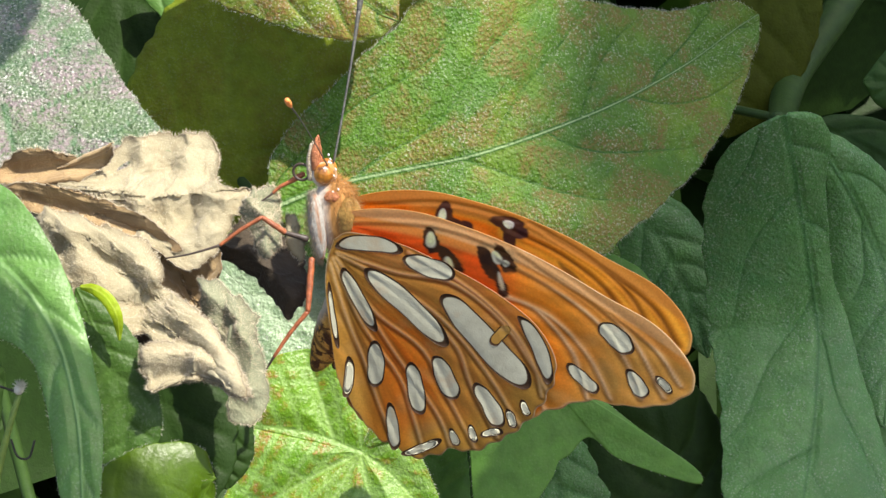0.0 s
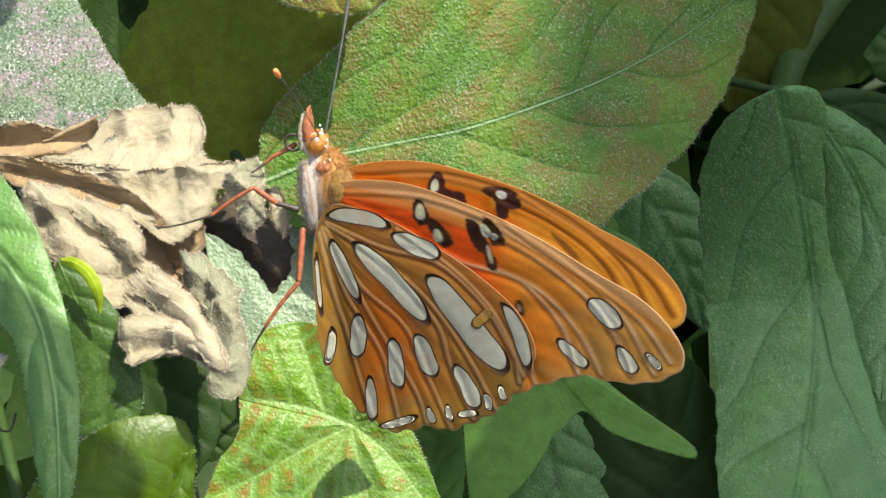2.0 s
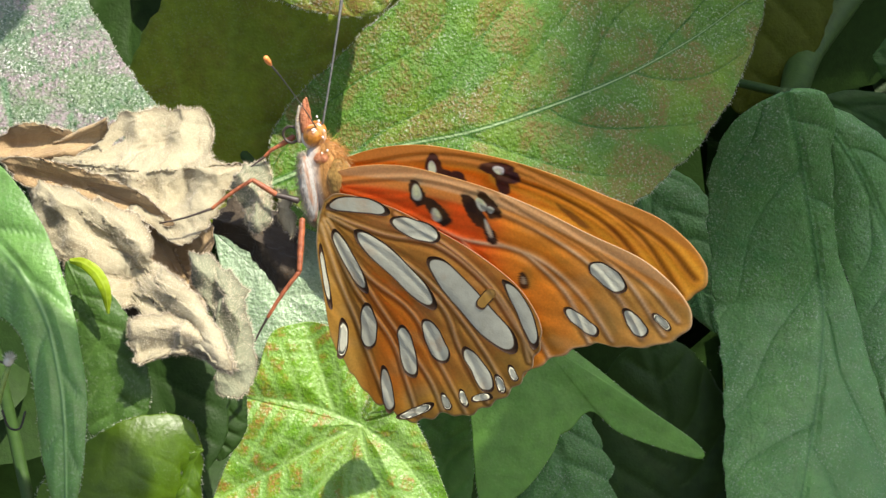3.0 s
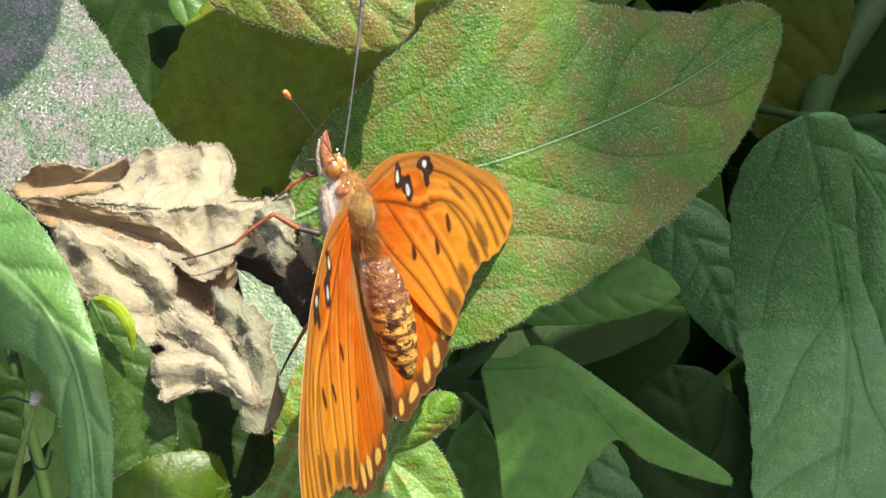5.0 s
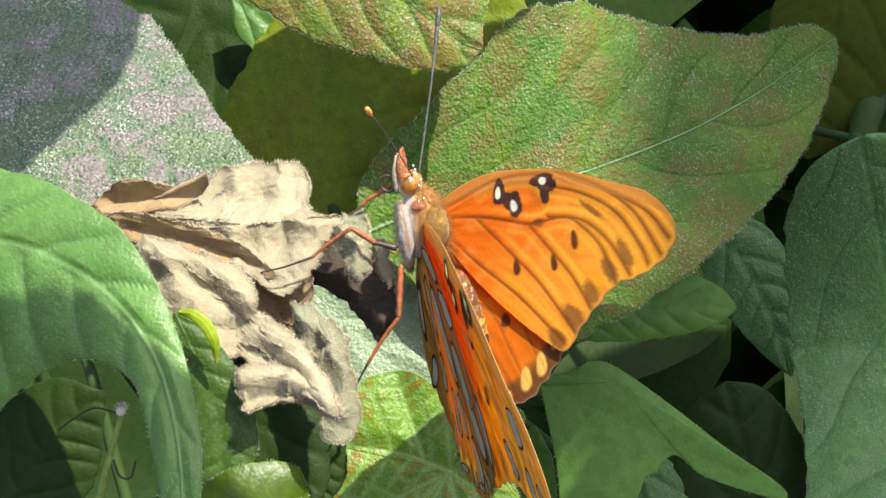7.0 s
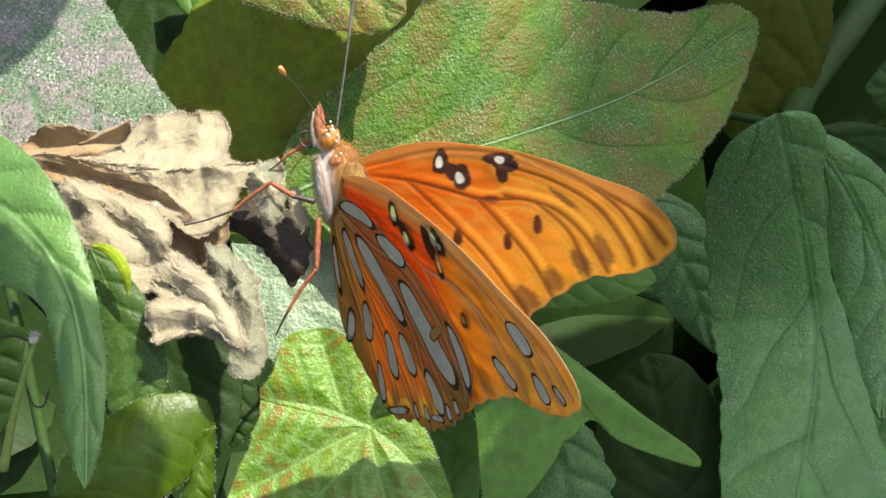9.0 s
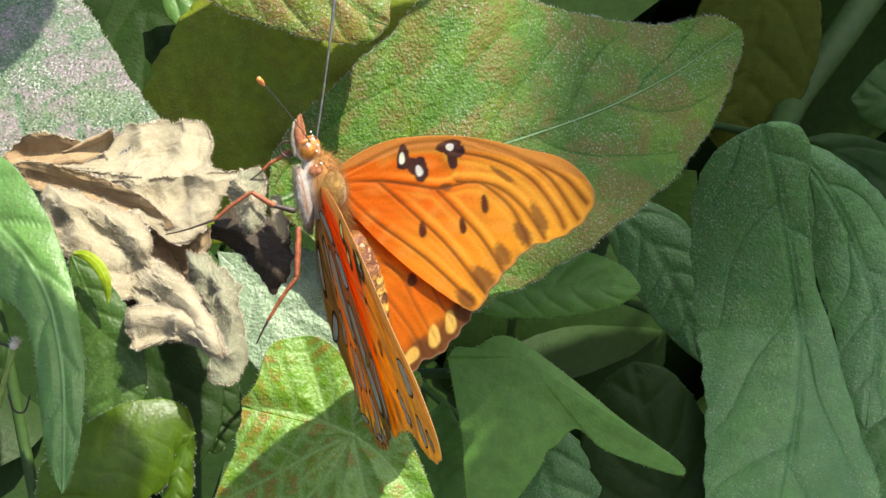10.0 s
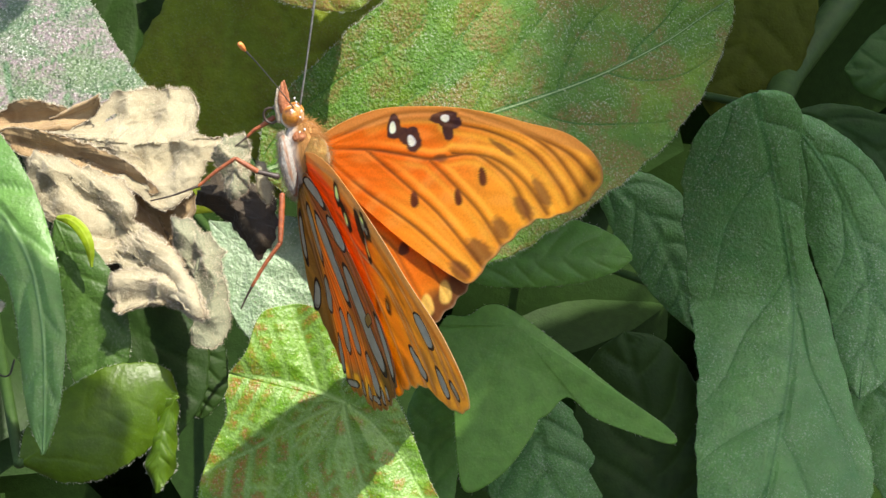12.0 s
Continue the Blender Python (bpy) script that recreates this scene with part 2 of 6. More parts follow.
# Darker copy of the leaf green, with shade mixed into the colour.
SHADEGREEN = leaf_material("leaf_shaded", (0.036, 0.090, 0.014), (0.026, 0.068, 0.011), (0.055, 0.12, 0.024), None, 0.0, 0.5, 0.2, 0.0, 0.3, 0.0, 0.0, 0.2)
DRY = dry_material("leaf_dry", (0.44, 0.395, 0.265), (0.35, 0.305, 0.19), (0.24, 0.160, 0.075), 0.85, 0.24, 0.2)
DRYGREEN = dry_material("leaf_dry_greyish", (0.27, 0.28, 0.18), (0.18, 0.19, 0.115), (0.17, 0.13, 0.07), 0.85, 0.2, 0.2)
# Dry brown taken down so the colour carries the folds' shade.
DRYSHADE = dry_material("leaf_dry_shade", (0.055, 0.040, 0.024), (0.036, 0.027, 0.017), (0.022, 0.015, 0.010), 0.7, 0.0, 0.1)
STALK = plain_material("green_stalk", (0.034, 0.070, 0.014), (0.024, 0.052, 0.011), 0.55, 700, 0.3, 0.2)
PALESTALK = plain_material("pale_stalk", (0.20, 0.28, 0.05), (0.14, 0.22, 0.04), 0.6)
WOODY = plain_material("brown_twig", (0.10, 0.075, 0.05), (0.06, 0.045, 0.03), 0.8)
PALEBUD = plain_material("pale_bud", (0.62, 0.60, 0.48), (0.50, 0.46, 0.34), 0.9)
BLACKTHREAD = plain_material("dark_tendril", (0.02, 0.016, 0.012), (0.03, 0.025, 0.02), 0.6)
SOIL = plain_material("dark_soil", (0.045, 0.034, 0.024), (0.028, 0.021, 0.015), 0.95, 90, 0.9)
# Very dark green: deep shade is put into the leaf colour.
DEEPSHADE = leaf_material("leaf_deep_shade", (0.026, 0.058, 0.010), (0.018, 0.043, 0.008), (0.040, 0.085, 0.018), None, 0.0, 0.5, 0.2, 0.0, 0.3, 0.0, 0.0, 0.15)
DRYBROWN = dry_material("leaf_dry_brown", (0.40, 0.29, 0.15), (0.30, 0.20, 0.10), (0.18, 0.10, 0.04))
DRYHAIR = plain_material("dry_down", (0.78, 0.70, 0.54), (0.66, 0.56, 0.40), 0.7, 1500, 0.0, 0.3, 0.3)
HAIR = plain_material("leaf_down", (0.70, 0.72, 0.58), (0.6, 0.62, 0.5), 0.6, 1500, 0.0, 0.4, 0.4)
WING = wing_material()
SILVERSPOT = patch_material("silver_scales", (0.57, 0.57, 0.43), (0.46, 0.45, 0.33))
BROWNSCALE = patch_material("brown_scales", (0.48, 0.275, 0.06), (0.40, 0.22, 0.045))
FUR = thorax_material()
ABDOMEN = abdomen_material()
EYE = plain_material("compound_eye", (0.55, 0.22, 0.02), (0.16, 0.055, 0.008), 0.25, 1100, 0.6, 0.6, 0.0, 0.0, 0.5)
PALP = plain_material("palp_scales", (0.48, 0.19, 0.08), (0.30, 0.10, 0.04), 0.6, 2500, 0.8)
PALEPALP = plain_material("pale_scales", (0.50, 0.44, 0.34), (0.36, 0.28, 0.18), 0.7, 2500, 0.8)
LEG = plain_material("orange_leg", (0.36, 0.105, 0.035), (0.18, 0.050, 0.018), 0.5, 1500, 0.5)
DARKLEG = plain_material("dark_leg", (0.035, 0.025, 0.02), (0.06, 0.04, 0.03), 0.5)
FEELER = plain_material("dark_antenna", (0.04, 0.04, 0.035), (0.10, 0.10, 0.085), 0.45)
CLUB = plain_material("orange_club", (0.85, 0.30, 0.08), (0.75, 0.22, 0.05), 0.5)
WHITESCALE = plain_material("white_scales", (0.80, 0.78, 0.74), (0.7, 0.68, 0.64), 0.5)


# ---- mesh helpers ----
def mesh_object(name, verts, faces, material, parent=None, label="", place=None, attributes=None, colour=None):
    """One smooth mesh object; verts in metres, relative to its own place."""
    me = bpy.data.meshes.new(name)
    me.from_pydata([tuple(v) for v in verts], [], [tuple(f) for f in faces])
    me.polygons.foreach_set("use_smooth", [True] * len(me.polygons))
    for key, values in (attributes or {}).items():
        me.attributes.new(key, "FLOAT", "POINT").data.foreach_set("value", np.asarray(values, np.float32).ravel())
    if colour is not None:
        four = np.ones((len(verts), 4), np.float32)
        four[:, :3] = colour
        me.color_attributes.new("paint", "FLOAT_COLOR", "POINT").data.foreach_set("color", four.ravel())
    me.materials.append(material)
    me.update()
    ob = new(name, me)
    if place is not None:
        ob.location = place
    if parent is not None:
        ob.parent = parent
    if label:
        tagged(ob, label)
    return ob


def empty(name, place, label, category, group="", kind=""):
    ob = new(name)
    ob.location = place
    ob.empty_display_size = 0.005
    return tagged(ob, label, category, group, kind)


def curve_through(points, n):
    """n points along a smooth curve through the given ones (Catmull-Rom, even in length)."""
    p = np.array([tuple(q) for q in points], float)
    if len(p) == 2:
        return p[0] + (p[1] - p[0]) * np.linspace(0, 1, n)[:, None]
    e = np.vstack([2 * p[0] - p[1], p, 2 * p[-1] - p[-2]])
    fine = []
    for k in range(1, len(e) - 2):
        u = np.linspace(0, 1, 24, endpoint=k == len(e) - 3)[:, None]
        fine.append(0.5 * (2 * e[k] + (e[k + 1] - e[k - 1]) * u + (2 * e[k - 1] - 5 * e[k] + 4 * e[k + 1] - e[k + 2]) * u**2
                           + (3 * e[k] - e[k - 1] - 3 * e[k + 1] + e[k + 2]) * u**3))
    fine = np.vstack(fine)
    run = np.r_[0, np.cumsum(np.linalg.norm(np.diff(fine, axis=0), axis=1))]
    want = np.linspace(0, run[-1], n)
    return np.stack([np.interp(want, run, fine[:, k]) for k in range(fine.shape[1])], 1)


def smooth_values(stations, values, where):
    """Smooth interpolation of values given at stations (cubic Hermite with limited slopes)."""
    x, y = np.array(stations, float), np.array(values, float)
    d = np.diff(y) / np.diff(x)
    m = np.r_[d[0], np.where(d[:-1] * d[1:] > 0, 2 * d[:-1] * d[1:] / (d[:-1] + d[1:] + 1e-12), 0), d[-1]]
    k = np.clip(np.searchsorted(x, where) - 1, 0, len(x) - 2)
    h = x[k + 1] - x[k]
    u = (where - x[k]) / h
    return ((2 * u**3 - 3 * u**2 + 1) * y[k] + (u**3 - 2 * u**2 + u) * h * m[k] + (3 * u**2 - 2 * u**3) * y[k + 1] + (u**3 - u**2) * h * m[k + 1])


def crease(p, scale, octaves=3, seed=0.0):
    """Smooth noise at points (metres), about -1 to 1."""
    out = np.zeros(len(p))
    for k in range(octaves):
        f = scale * 2**k
        out += np.array([noise.noise((v[0] * f + seed, v[1] * f - seed, v[2] * f + 3 * seed)) for v in p]) * 0.55**k
    return out


def sheet(grid, normal, thick, flip=False):
    """Vertices and faces of a thin closed sheet over a rows x columns grid of points."""
    r, c = grid.shape[:2]
    top = grid.reshape(-1, 3)
    low = (grid - normal * thick).reshape(-1, 3)
    n = r * c
    i = np.arange(n).reshape(r, c)
    q = np.stack([i[:-1, :-1], i[:-1, 1:], i[1:, 1:], i[1:, :-1]], -1).reshape(-1, 4)
    faces = [q[:, ::-1], q + n]
    for edge in (i[0], i[-1][::-1], i[:, 0][::-1], i[:, -1]):
        faces.append(np.stack([edge[:-1], edge[1:], edge[1:] + n, edge[:-1] + n], 1))
    f = np.vstack(faces)
    if flip:
        f = f[:, ::-1]
    return np.vstack([top, low]), f


def grid_normals(g):
    a, b = np.gradient(g, axis=0), np.gradient(g, axis=1)
    n = np.cross(a, b)
    return n / (np.linalg.norm(n, axis=-1, keepdims=True) + 1e-12)


def hairs(name, roots, ways, length, parent, place, seed, material, thick=0.00003):
    """Fine down standing on a leaf or a body: one mesh of slender needles."""
    rng = np.random.default_rng(seed)
    n = len(roots)
    ways = ways + rng.normal(0, 0.35, (n, 3))
    ways /= np.linalg.norm(ways, axis=1, keepdims=True)
    side = np.cross(ways, rng.normal(0, 1, (n, 3)))
    side /= np.linalg.norm(side, axis=1, keepdims=True)
    other = np.cross(ways, side)
    long = length * rng.uniform(0.4, 1.2, n)[:, None]
    v = np.stack([roots + side * thick, roots - 0.5 * side * thick + 0.87 * other * thick, roots - 0.5 * side * thick - 0.87 * other * thick, roots + ways * long], 1).reshape(-1, 3)
    b = np.arange(n)[:, None] * 4
    f = np.vstack([b + [0, 1, 3], b + [1, 2, 3], b + [2, 0, 3]])
    return tagged(mesh_object(name, v, f, material, parent, "", place), kind="stuff")


LEAF_COUNT = [0]


def leaf(parent, name, material, rib, widths, label="", face=(0, 0, -1), arch=0.0, cup=0.0, wave=0.0, waves=3.0, crumple=0.0, puff=0.25, veins=9,
         slant=0.30, fine=(90, 44), thick=0.22, turn=None, down=0, down_long=0.5, edge_down=0):
    """A leaf along a midrib (millimetres in the bush) with half widths (place along the rib, left, right), veins, quilting and thickness."""
    LEAF_COUNT[0] += 1
    seed = LEAF_COUNT[0] * 1.37
    ns, nq = fine
    p = curve_through([at(*q) for q in rib], ns)
    e1 = np.gradient(p, axis=0)
    e1 /= np.linalg.norm(e1, axis=1, keepdims=True)
    f0 = np.array(RIGHT * face[0] + UP * face[1] + AWAY * face[2])
    f1 = f0 if turn is None else np.array(RIGHT * turn[0] + UP * turn[1] + AWAY * turn[2])
    s = np.linspace(0, 1, ns)
    n = f0[None] * (1 - s[:, None]) + f1[None] * s[:, None]
    n -= (n * e1).sum(1, keepdims=True) * e1
    n /= np.linalg.norm(n, axis=1, keepdims=True)
    e2 = np.cross(n, e1)
    st = [w[0] for w in widths]
    wl = np.maximum(smooth_values(st, [w[1] for w in widths], s), 0.02)
    wr = np.maximum(smooth_values(st, [w[2] for w in widths], s), 0.02)
    q = np.linspace(-1, 1, nq)
    q = np.sign(q) * np.abs(q) ** 0.9
    S, Q = np.meshgrid(s, q, indexing="ij")
    side = np.where(Q > 0, wl[:, None], wr[:, None])
    jag = 1 + 0.012 * np.sin(S * 61 + seed) * np.abs(Q) ** 4 + 0.008 * np.sin(S * 143 + 2 * seed) * np.abs(Q) ** 6
    off = Q * side * jag
    length = np.linalg.norm(np.diff(p, axis=0), axis=1).sum() * 1000
    ph = (S - slant * np.abs(Q) ** 1.25 * np.minimum(1.4, side / length * 3.2) + np.where(Q > 0, 0.0, 0.35 / veins)) * veins
    ph = ph + 0.16 * np.sin(S * 9.7 + seed) + 0.07 * np.sin(S * 23 + 2 * seed + np.sign(Q)) + 0.10 * np.sin(Q * 3 + seed)
    near = np.abs(ph - np.round(ph)) * length / veins
    aq = np.abs(Q) * side
    rib_w = 0.24 * (1 - 0.75 * S) * max(0.45, length / 45)
    vein = np.exp(-((near / np.maximum(0.2, 0.55 * length / fine[0])) ** 2)) * np.clip(1.15 - np.abs(Q) ** 3, 0, 1) * 0.62
    vein = np.where((S < 0.02) | (S > 0.97), vein * 0.3, vein)
    mid = np.exp(-((aq / rib_w) ** 2))
    side_vein, vein = vein, np.maximum(vein, mid)
    lift = puff * (np.sin(np.pi * (ph - np.floor(ph))) ** 0.8) * np.clip(1 - np.abs(Q) ** 4, 0, 1) * np.clip(aq / 0.9, 0, 1) - puff * 0.5 * side_vein + 0.22 * mid * min(1.0, length / 45)
    z = arch * np.sin(np.pi * S) + cup * Q**2 * side / (side.max() + 1e-9) + lift
    z += wave * np.sin(waves * 2 * np.pi * S + seed + 1.3 * np.sign(Q)) * np.abs(Q) ** 2
    g = p[:, None] + (e2[:, None] * off[..., None] + n[:, None] * z[..., None]) * 0.001
    if crumple:
        flat = g.reshape(-1, 3)
        k = crease(flat, 120, 4, seed)
        k2 = crease(flat, 420, 3, seed + 9)
        shift = crumple * (0.9 * (1 - 2 * np.abs(k)) + 0.20 * k2)
        g = g + (np.repeat(n[:, None], nq, 1).reshape(-1, 3) * (shift * 0.001)[:, None]).reshape(g.shape)
        swirl = np.stack([crease(flat, 120, 2, seed + 20 + 7 * j) for j in range(3)], 1)
        g = g + (swirl * crumple * 0.0004).reshape(g.shape)
    origin = p[0].copy()
    g = g - origin
    nn = grid_normals(g)
    if (nn * n[:, None]).sum() < 0:
        nn = -nn
    v, f = sheet(g, nn, thick * 0.001, False)
    rim = np.exp(-((1 - np.abs(Q)) * side / 0.35)) + np.exp(-((1 - S) * length / 0.5))
    ob = mesh_object(name, v, f, material, parent, label, Vector(origin), {"vein": np.tile(vein.ravel(), 2), "rim": np.tile(rim.ravel().clip(0, 1), 2)})
    rng = np.random.default_rng(int(seed * 100))
    if edge_down:
        k = rng.integers(2, ns - 1, edge_down)
        right_side = rng.random(edge_down) < 0.5
        u = rng.random(edge_down)[:, None]
        near, far = np.where(right_side[:, None], g[k, 0], g[k, -1]), np.where(right_side[:, None], g[k - 1, 0], g[k - 1, -1])
        roots = near + (far - near) * u + rng.normal(0, 0.00005, (edge_down, 3))
        ways = np.where(right_side[:, None], -e2[k], e2[k]) + 0.3 * n[k]
        hairs("down", roots, ways, down_long * 0.001, ob, Vector((0, 0, 0)), int(seed * 10), HAIR, 0.000022)
    if down:
        a, b = rng.integers(1, ns - 1, down), rng.integers(1, nq - 1, down)
        u, w = rng.random((2, down, 1))
        roots = g[a, b] + (g[a - 1, b] - g[a, b]) * u + (g[a, b - 1] - g[a, b]) * w
        hairs("surface_down", roots, nn[a, b], down_long * 0.0007, ob, Vector((0, 0, 0)), int(seed * 10) + 5, HAIR, 0.00002)
    return ob


def polar(outline, centre, nphi, nrho):
    """Grid of plane points from a centre out to a closed or open outline that can be seen from it."""
    o = np.array(outline, float)
    fine = curve_through([(x, y, 0) for x, y in o], nphi)[:, :2]
    rho = np.linspace(0.0, 1.0, nrho) ** 0.85
    c = np.array(centre, float)
    return c + (fine[:, None] - c) * rho[None, :, None], rho


def soft_step(u):
    u = np.clip(u, 0, 1)
    return u * u * (3 - 2 * u)


def lobed_leaf(parent, name, material, centre, outline, ribs, label="", lean=(0, 0), puff=0.3, cup=0.0, wave=0.0, thick=0.22, fine=(160, 46), edge_down=0):
    """A leaf with lobes round its stalk: outline and main veins in millimetres from the centre, on a plane that leans by (dx, dy) per mm."""
    LEAF_COUNT[0] += 1
    seed = LEAF_COUNT[0] * 1.37
    g2, rho = polar(outline, (0, 0), *fine)
    x, y = g2[..., 0], g2[..., 1]
    vein = np.zeros_like(x)
    nearest = np.full_like(x, 1e9)
    for r in ribs:
        line = curve_through([(a, b, 0) for a, b in r], 40)[:, :2]
        d = np.sqrt(((g2[..., None, :] - line) ** 2).sum(-1))
        k = d.argmin(-1)
        vein = np.maximum(vein, np.exp(-((d.min(-1) / (0.32 - 0.004 * k)) ** 2)))
        ph = (k / 39 - 0.035 * d.min(-1)) * 6
        vein = np.where(d.min(-1) < nearest, np.maximum(vein, 0.6 * np.exp(-((np.abs(ph - np.round(ph)) * 1.9 / 0.3) ** 2)) * (d.min(-1) < 7)), vein)
        nearest = np.minimum(nearest, d.min(-1))
    R = rho[None, :] * np.ones_like(x)
    z = lean[0] * x + lean[1] * y - cup * R**2 + puff * soft_step(nearest / 2.5) - puff * 0.2 * vein
    z = z + wave * np.sin(x * 0.35 + seed) * np.cos(y * 0.3 + seed) * R
    c0 = at(*centre)
    basis = np.array([RIGHT, UP, -AWAY])
    g = np.stack([x, y, z], -1) @ basis * 0.001
    nn = grid_normals(g)
    if (nn @ np.array(-AWAY)).sum() < 0:
        nn = -nn
    v, f = sheet(g, nn, thick * 0.001)
    ob = mesh_object(name, v, f, material, parent, label, c0, {"vein": np.tile(vein.ravel(), 2), "rim": np.tile((R.ravel() > 0.985) * 1.0, 2)})
    if edge_down:
        rng = np.random.default_rng(int(seed * 100))
        k = rng.integers(1, fine[0] - 1, edge_down)
        ways = g[k, -1] / np.linalg.norm(g[k, -1], axis=1, keepdims=True)
        hairs("down", g[k, -1], ways, 0.0004, ob, Vector((0, 0, 0)), int(seed * 10), HAIR, 0.000022)
    return ob


def withered(parent, name, material, centre, outline, ridges, label="", lean=(0, 0), crumple=0.5, curl=0.0, thick=0.2, fine=(210, 64), down=0, edge_down=0):
    """A piece of a dried leaf: a thin sheet inside an outline (millimetres from its centre) with ridges and furrows (line, height, width), crumpled all over."""
    LEAF_COUNT[0] += 1
    seed = LEAF_COUNT[0] * 1.37
    g2, rho = polar(outline, (0, 0), *fine)
    x, y = g2[..., 0], g2[..., 1]
    R = rho[None, :] * np.ones_like(x)
    flat = np.stack([x, y, 0 * x], -1).reshape(-1, 3) * 0.001
    edge = crease(flat, 1300, 3, seed + 3).reshape(x.shape) * 0.30 * R**8
    out = g2 / (np.linalg.norm(g2, axis=-1, keepdims=True) + 1e-9)
    x, y = x + out[..., 0] * edge, y + out[..., 1] * edge
    z = lean[0] * x + lean[1] * y + curl * R**5
    for line, high, wide in ridges:
        c = curve_through([(a, b, 0) for a, b in line], 40)[:, :2]
        d = np.sqrt(((np.stack([x, y], -1)[..., None, :] - c) ** 2).sum(-1)).min(-1)
        z = z + 1.25 * high * np.exp(-((np.sqrt(d**2 + 0.05) / wide) ** 1.7))
    k, k2, k3 = (crease(flat, f, o, seed + q).reshape(x.shape) for f, o, q in ((190, 3, 0.0), (520, 3, 9.0), (1500, 2, 4.0)))
    z = z + crumple * (0.75 * (0.5 - np.abs(k)) + 0.22 * (0.5 - np.sqrt(k2**2 + 0.01)) + 0.07 * k3)
    basis = np.array([RIGHT, UP, -AWAY])
    g = np.stack([x + crumple * 0.5 * k2, y + crumple * 0.5 * np.roll(k2, 40, 0), z], -1) @ basis * 0.001
    g[:, 0] = g[:, 0].mean(0)
    nn = grid_normals(g)
    nn[:, 0] = nn[:, 1].mean(0)
    if (nn @ np.array(-AWAY)).sum() < 0:
        nn = -nn
    v, f = sheet(g, nn, thick * 0.001)
    vein = np.exp(-((np.abs(k) / 0.03) ** 2)) * 0.7
    rim = np.exp(-(1 - R) * np.linalg.norm(g2[:, -1:], axis=-1) / 0.22)
    ob = mesh_object(name, v, f, material, parent, label, at(*centre), {"vein": np.tile(vein.ravel(), 2), "rim": np.tile(rim.ravel().clip(0, 1), 2)})
    rng = np.random.default_rng(int(seed * 100))
    edge_down, down = int(edge_down * 1.6), int(down * 4.0)
    if edge_down:
        a = rng.integers(1, fine[0] - 1, edge_down)
        u = rng.random(edge_down)[:, None]
        ways = g[a, -1] - g[a, -6]
        ways = ways / (np.linalg.norm(ways, axis=1, keepdims=True) + 1e-9) + 0.4 * nn[a, -2]
        hairs("down", g[a, -1] * u + g[a - 1, -1] * (1 - u), ways, 0.00042, ob, Vector((0, 0, 0)), int(seed * 10), DRYHAIR, 0.000017)
    if down:
        a, b = rng.integers(1, fine[0] - 1, down), rng.integers(8, fine[1] - 1, down)
        hairs("surface_down", g[a, b], nn[a, b], 0.0003, ob, Vector((0, 0, 0)), int(seed * 10) + 5, DRYHAIR, 0.000014)
    return ob


def tube(parent, name, points, radii, material, label="", sides=10, n=24, place=None, wobble=0.0):
    """A round stalk, leg or feeler through points (metres)."""
    p = curve_through(points, n)
    r = np.interp(np.linspace(0, 1, n), np.linspace(0, 1, len(radii)), radii)
    e = np.gradient(p, axis=0)
    e /= np.linalg.norm(e, axis=1, keepdims=True) + 1e-12
    ref = np.array((0.31, 0.22, 0.92))
    a = np.cross(e, ref)
    a /= np.linalg.norm(a, axis=1, keepdims=True) + 1e-12
    b = np.cross(e, a)
    ang = np.linspace(0, 2 * np.pi, sides, endpoint=False)
    rr = r[:, None] * (1 + wobble * np.sin(ang[None] * 3 + np.arange(n)[:, None] * 1.7))
    g = p[:, None] + (a[:, None] * np.cos(ang)[None, :, None] + b[:, None] * np.sin(ang)[None, :, None]) * rr[..., None]
    origin = np.array(place) if place is not None else p[0]
    v = np.vstack([g.reshape(-1, 3), p[:1] - e[:1] * r[0] * 0.6, p[-1:] + e[-1:] * r[-1] * 0.6]) - origin
    f = []
    for k in range(n - 1):
        for j in range(sides):
            j2 = (j + 1) % sides
            f.append((k * sides + j, k * sides + j2, (k + 1) * sides + j2, (k + 1) * sides + j))
    for j in range(sides):
        j2 = (j + 1) % sides
        f.append((n * sides, j2, j, j))
        f.append((n * sides + 1, (n - 1) * sides + j, (n - 1) * sides + j2, (n - 1) * sides + j2))
    f = [tuple(dict.fromkeys(q)) for q in f]
    return mesh_object(name, v, f, material, parent, label, Vector(origin))


def blob(parent, name, centre, radii, material, label="", rings=20, sides=28, rough=0.0, taper=0.0, seed=1.0):
    """A rounded body part, long along y, with an uneven surface (metres)."""
    u = np.linspace(0.02, np.pi - 0.02, rings)
    a = np.linspace(0, 2 * np.pi, sides, endpoint=False)
    U, A = np.meshgrid(u, a, indexing="ij")
    fat = 1 + taper * np.cos(U)
    d = np.stack([np.sin(U) * np.cos(A) * fat, np.cos(U), np.sin(U) * np.sin(A) * fat], -1).reshape(-1, 3)
    v = d * np.array(radii)
    if rough:
        v = v * (1 + rough * crease(v, 700, 3, seed))[:, None]
    f = []
    for k in range(rings - 1):
        for j in range(sides):
            j2 = (j + 1) % sides
            f.append((k * sides + j, k * sides + j2, (k + 1) * sides + j2, (k + 1) * sides + j))
    f.append(tuple(range(sides))[::-1])
    f.append(tuple((rings - 1) * sides + j for j in range(sides)))
    return mesh_object(name, v, f, material, parent, label, Vector(centre))


# ---- ground ----
gx = np.concatenate([np.linspace(-400, -3, 12), np.linspace(-2.5, 2.5, 70), np.linspace(3, 400, 12)])
gy = np.concatenate([np.linspace(-400, -3, 12), np.linspace(-2.5, 3.0, 76), np.linspace(3.5, 400, 12)])
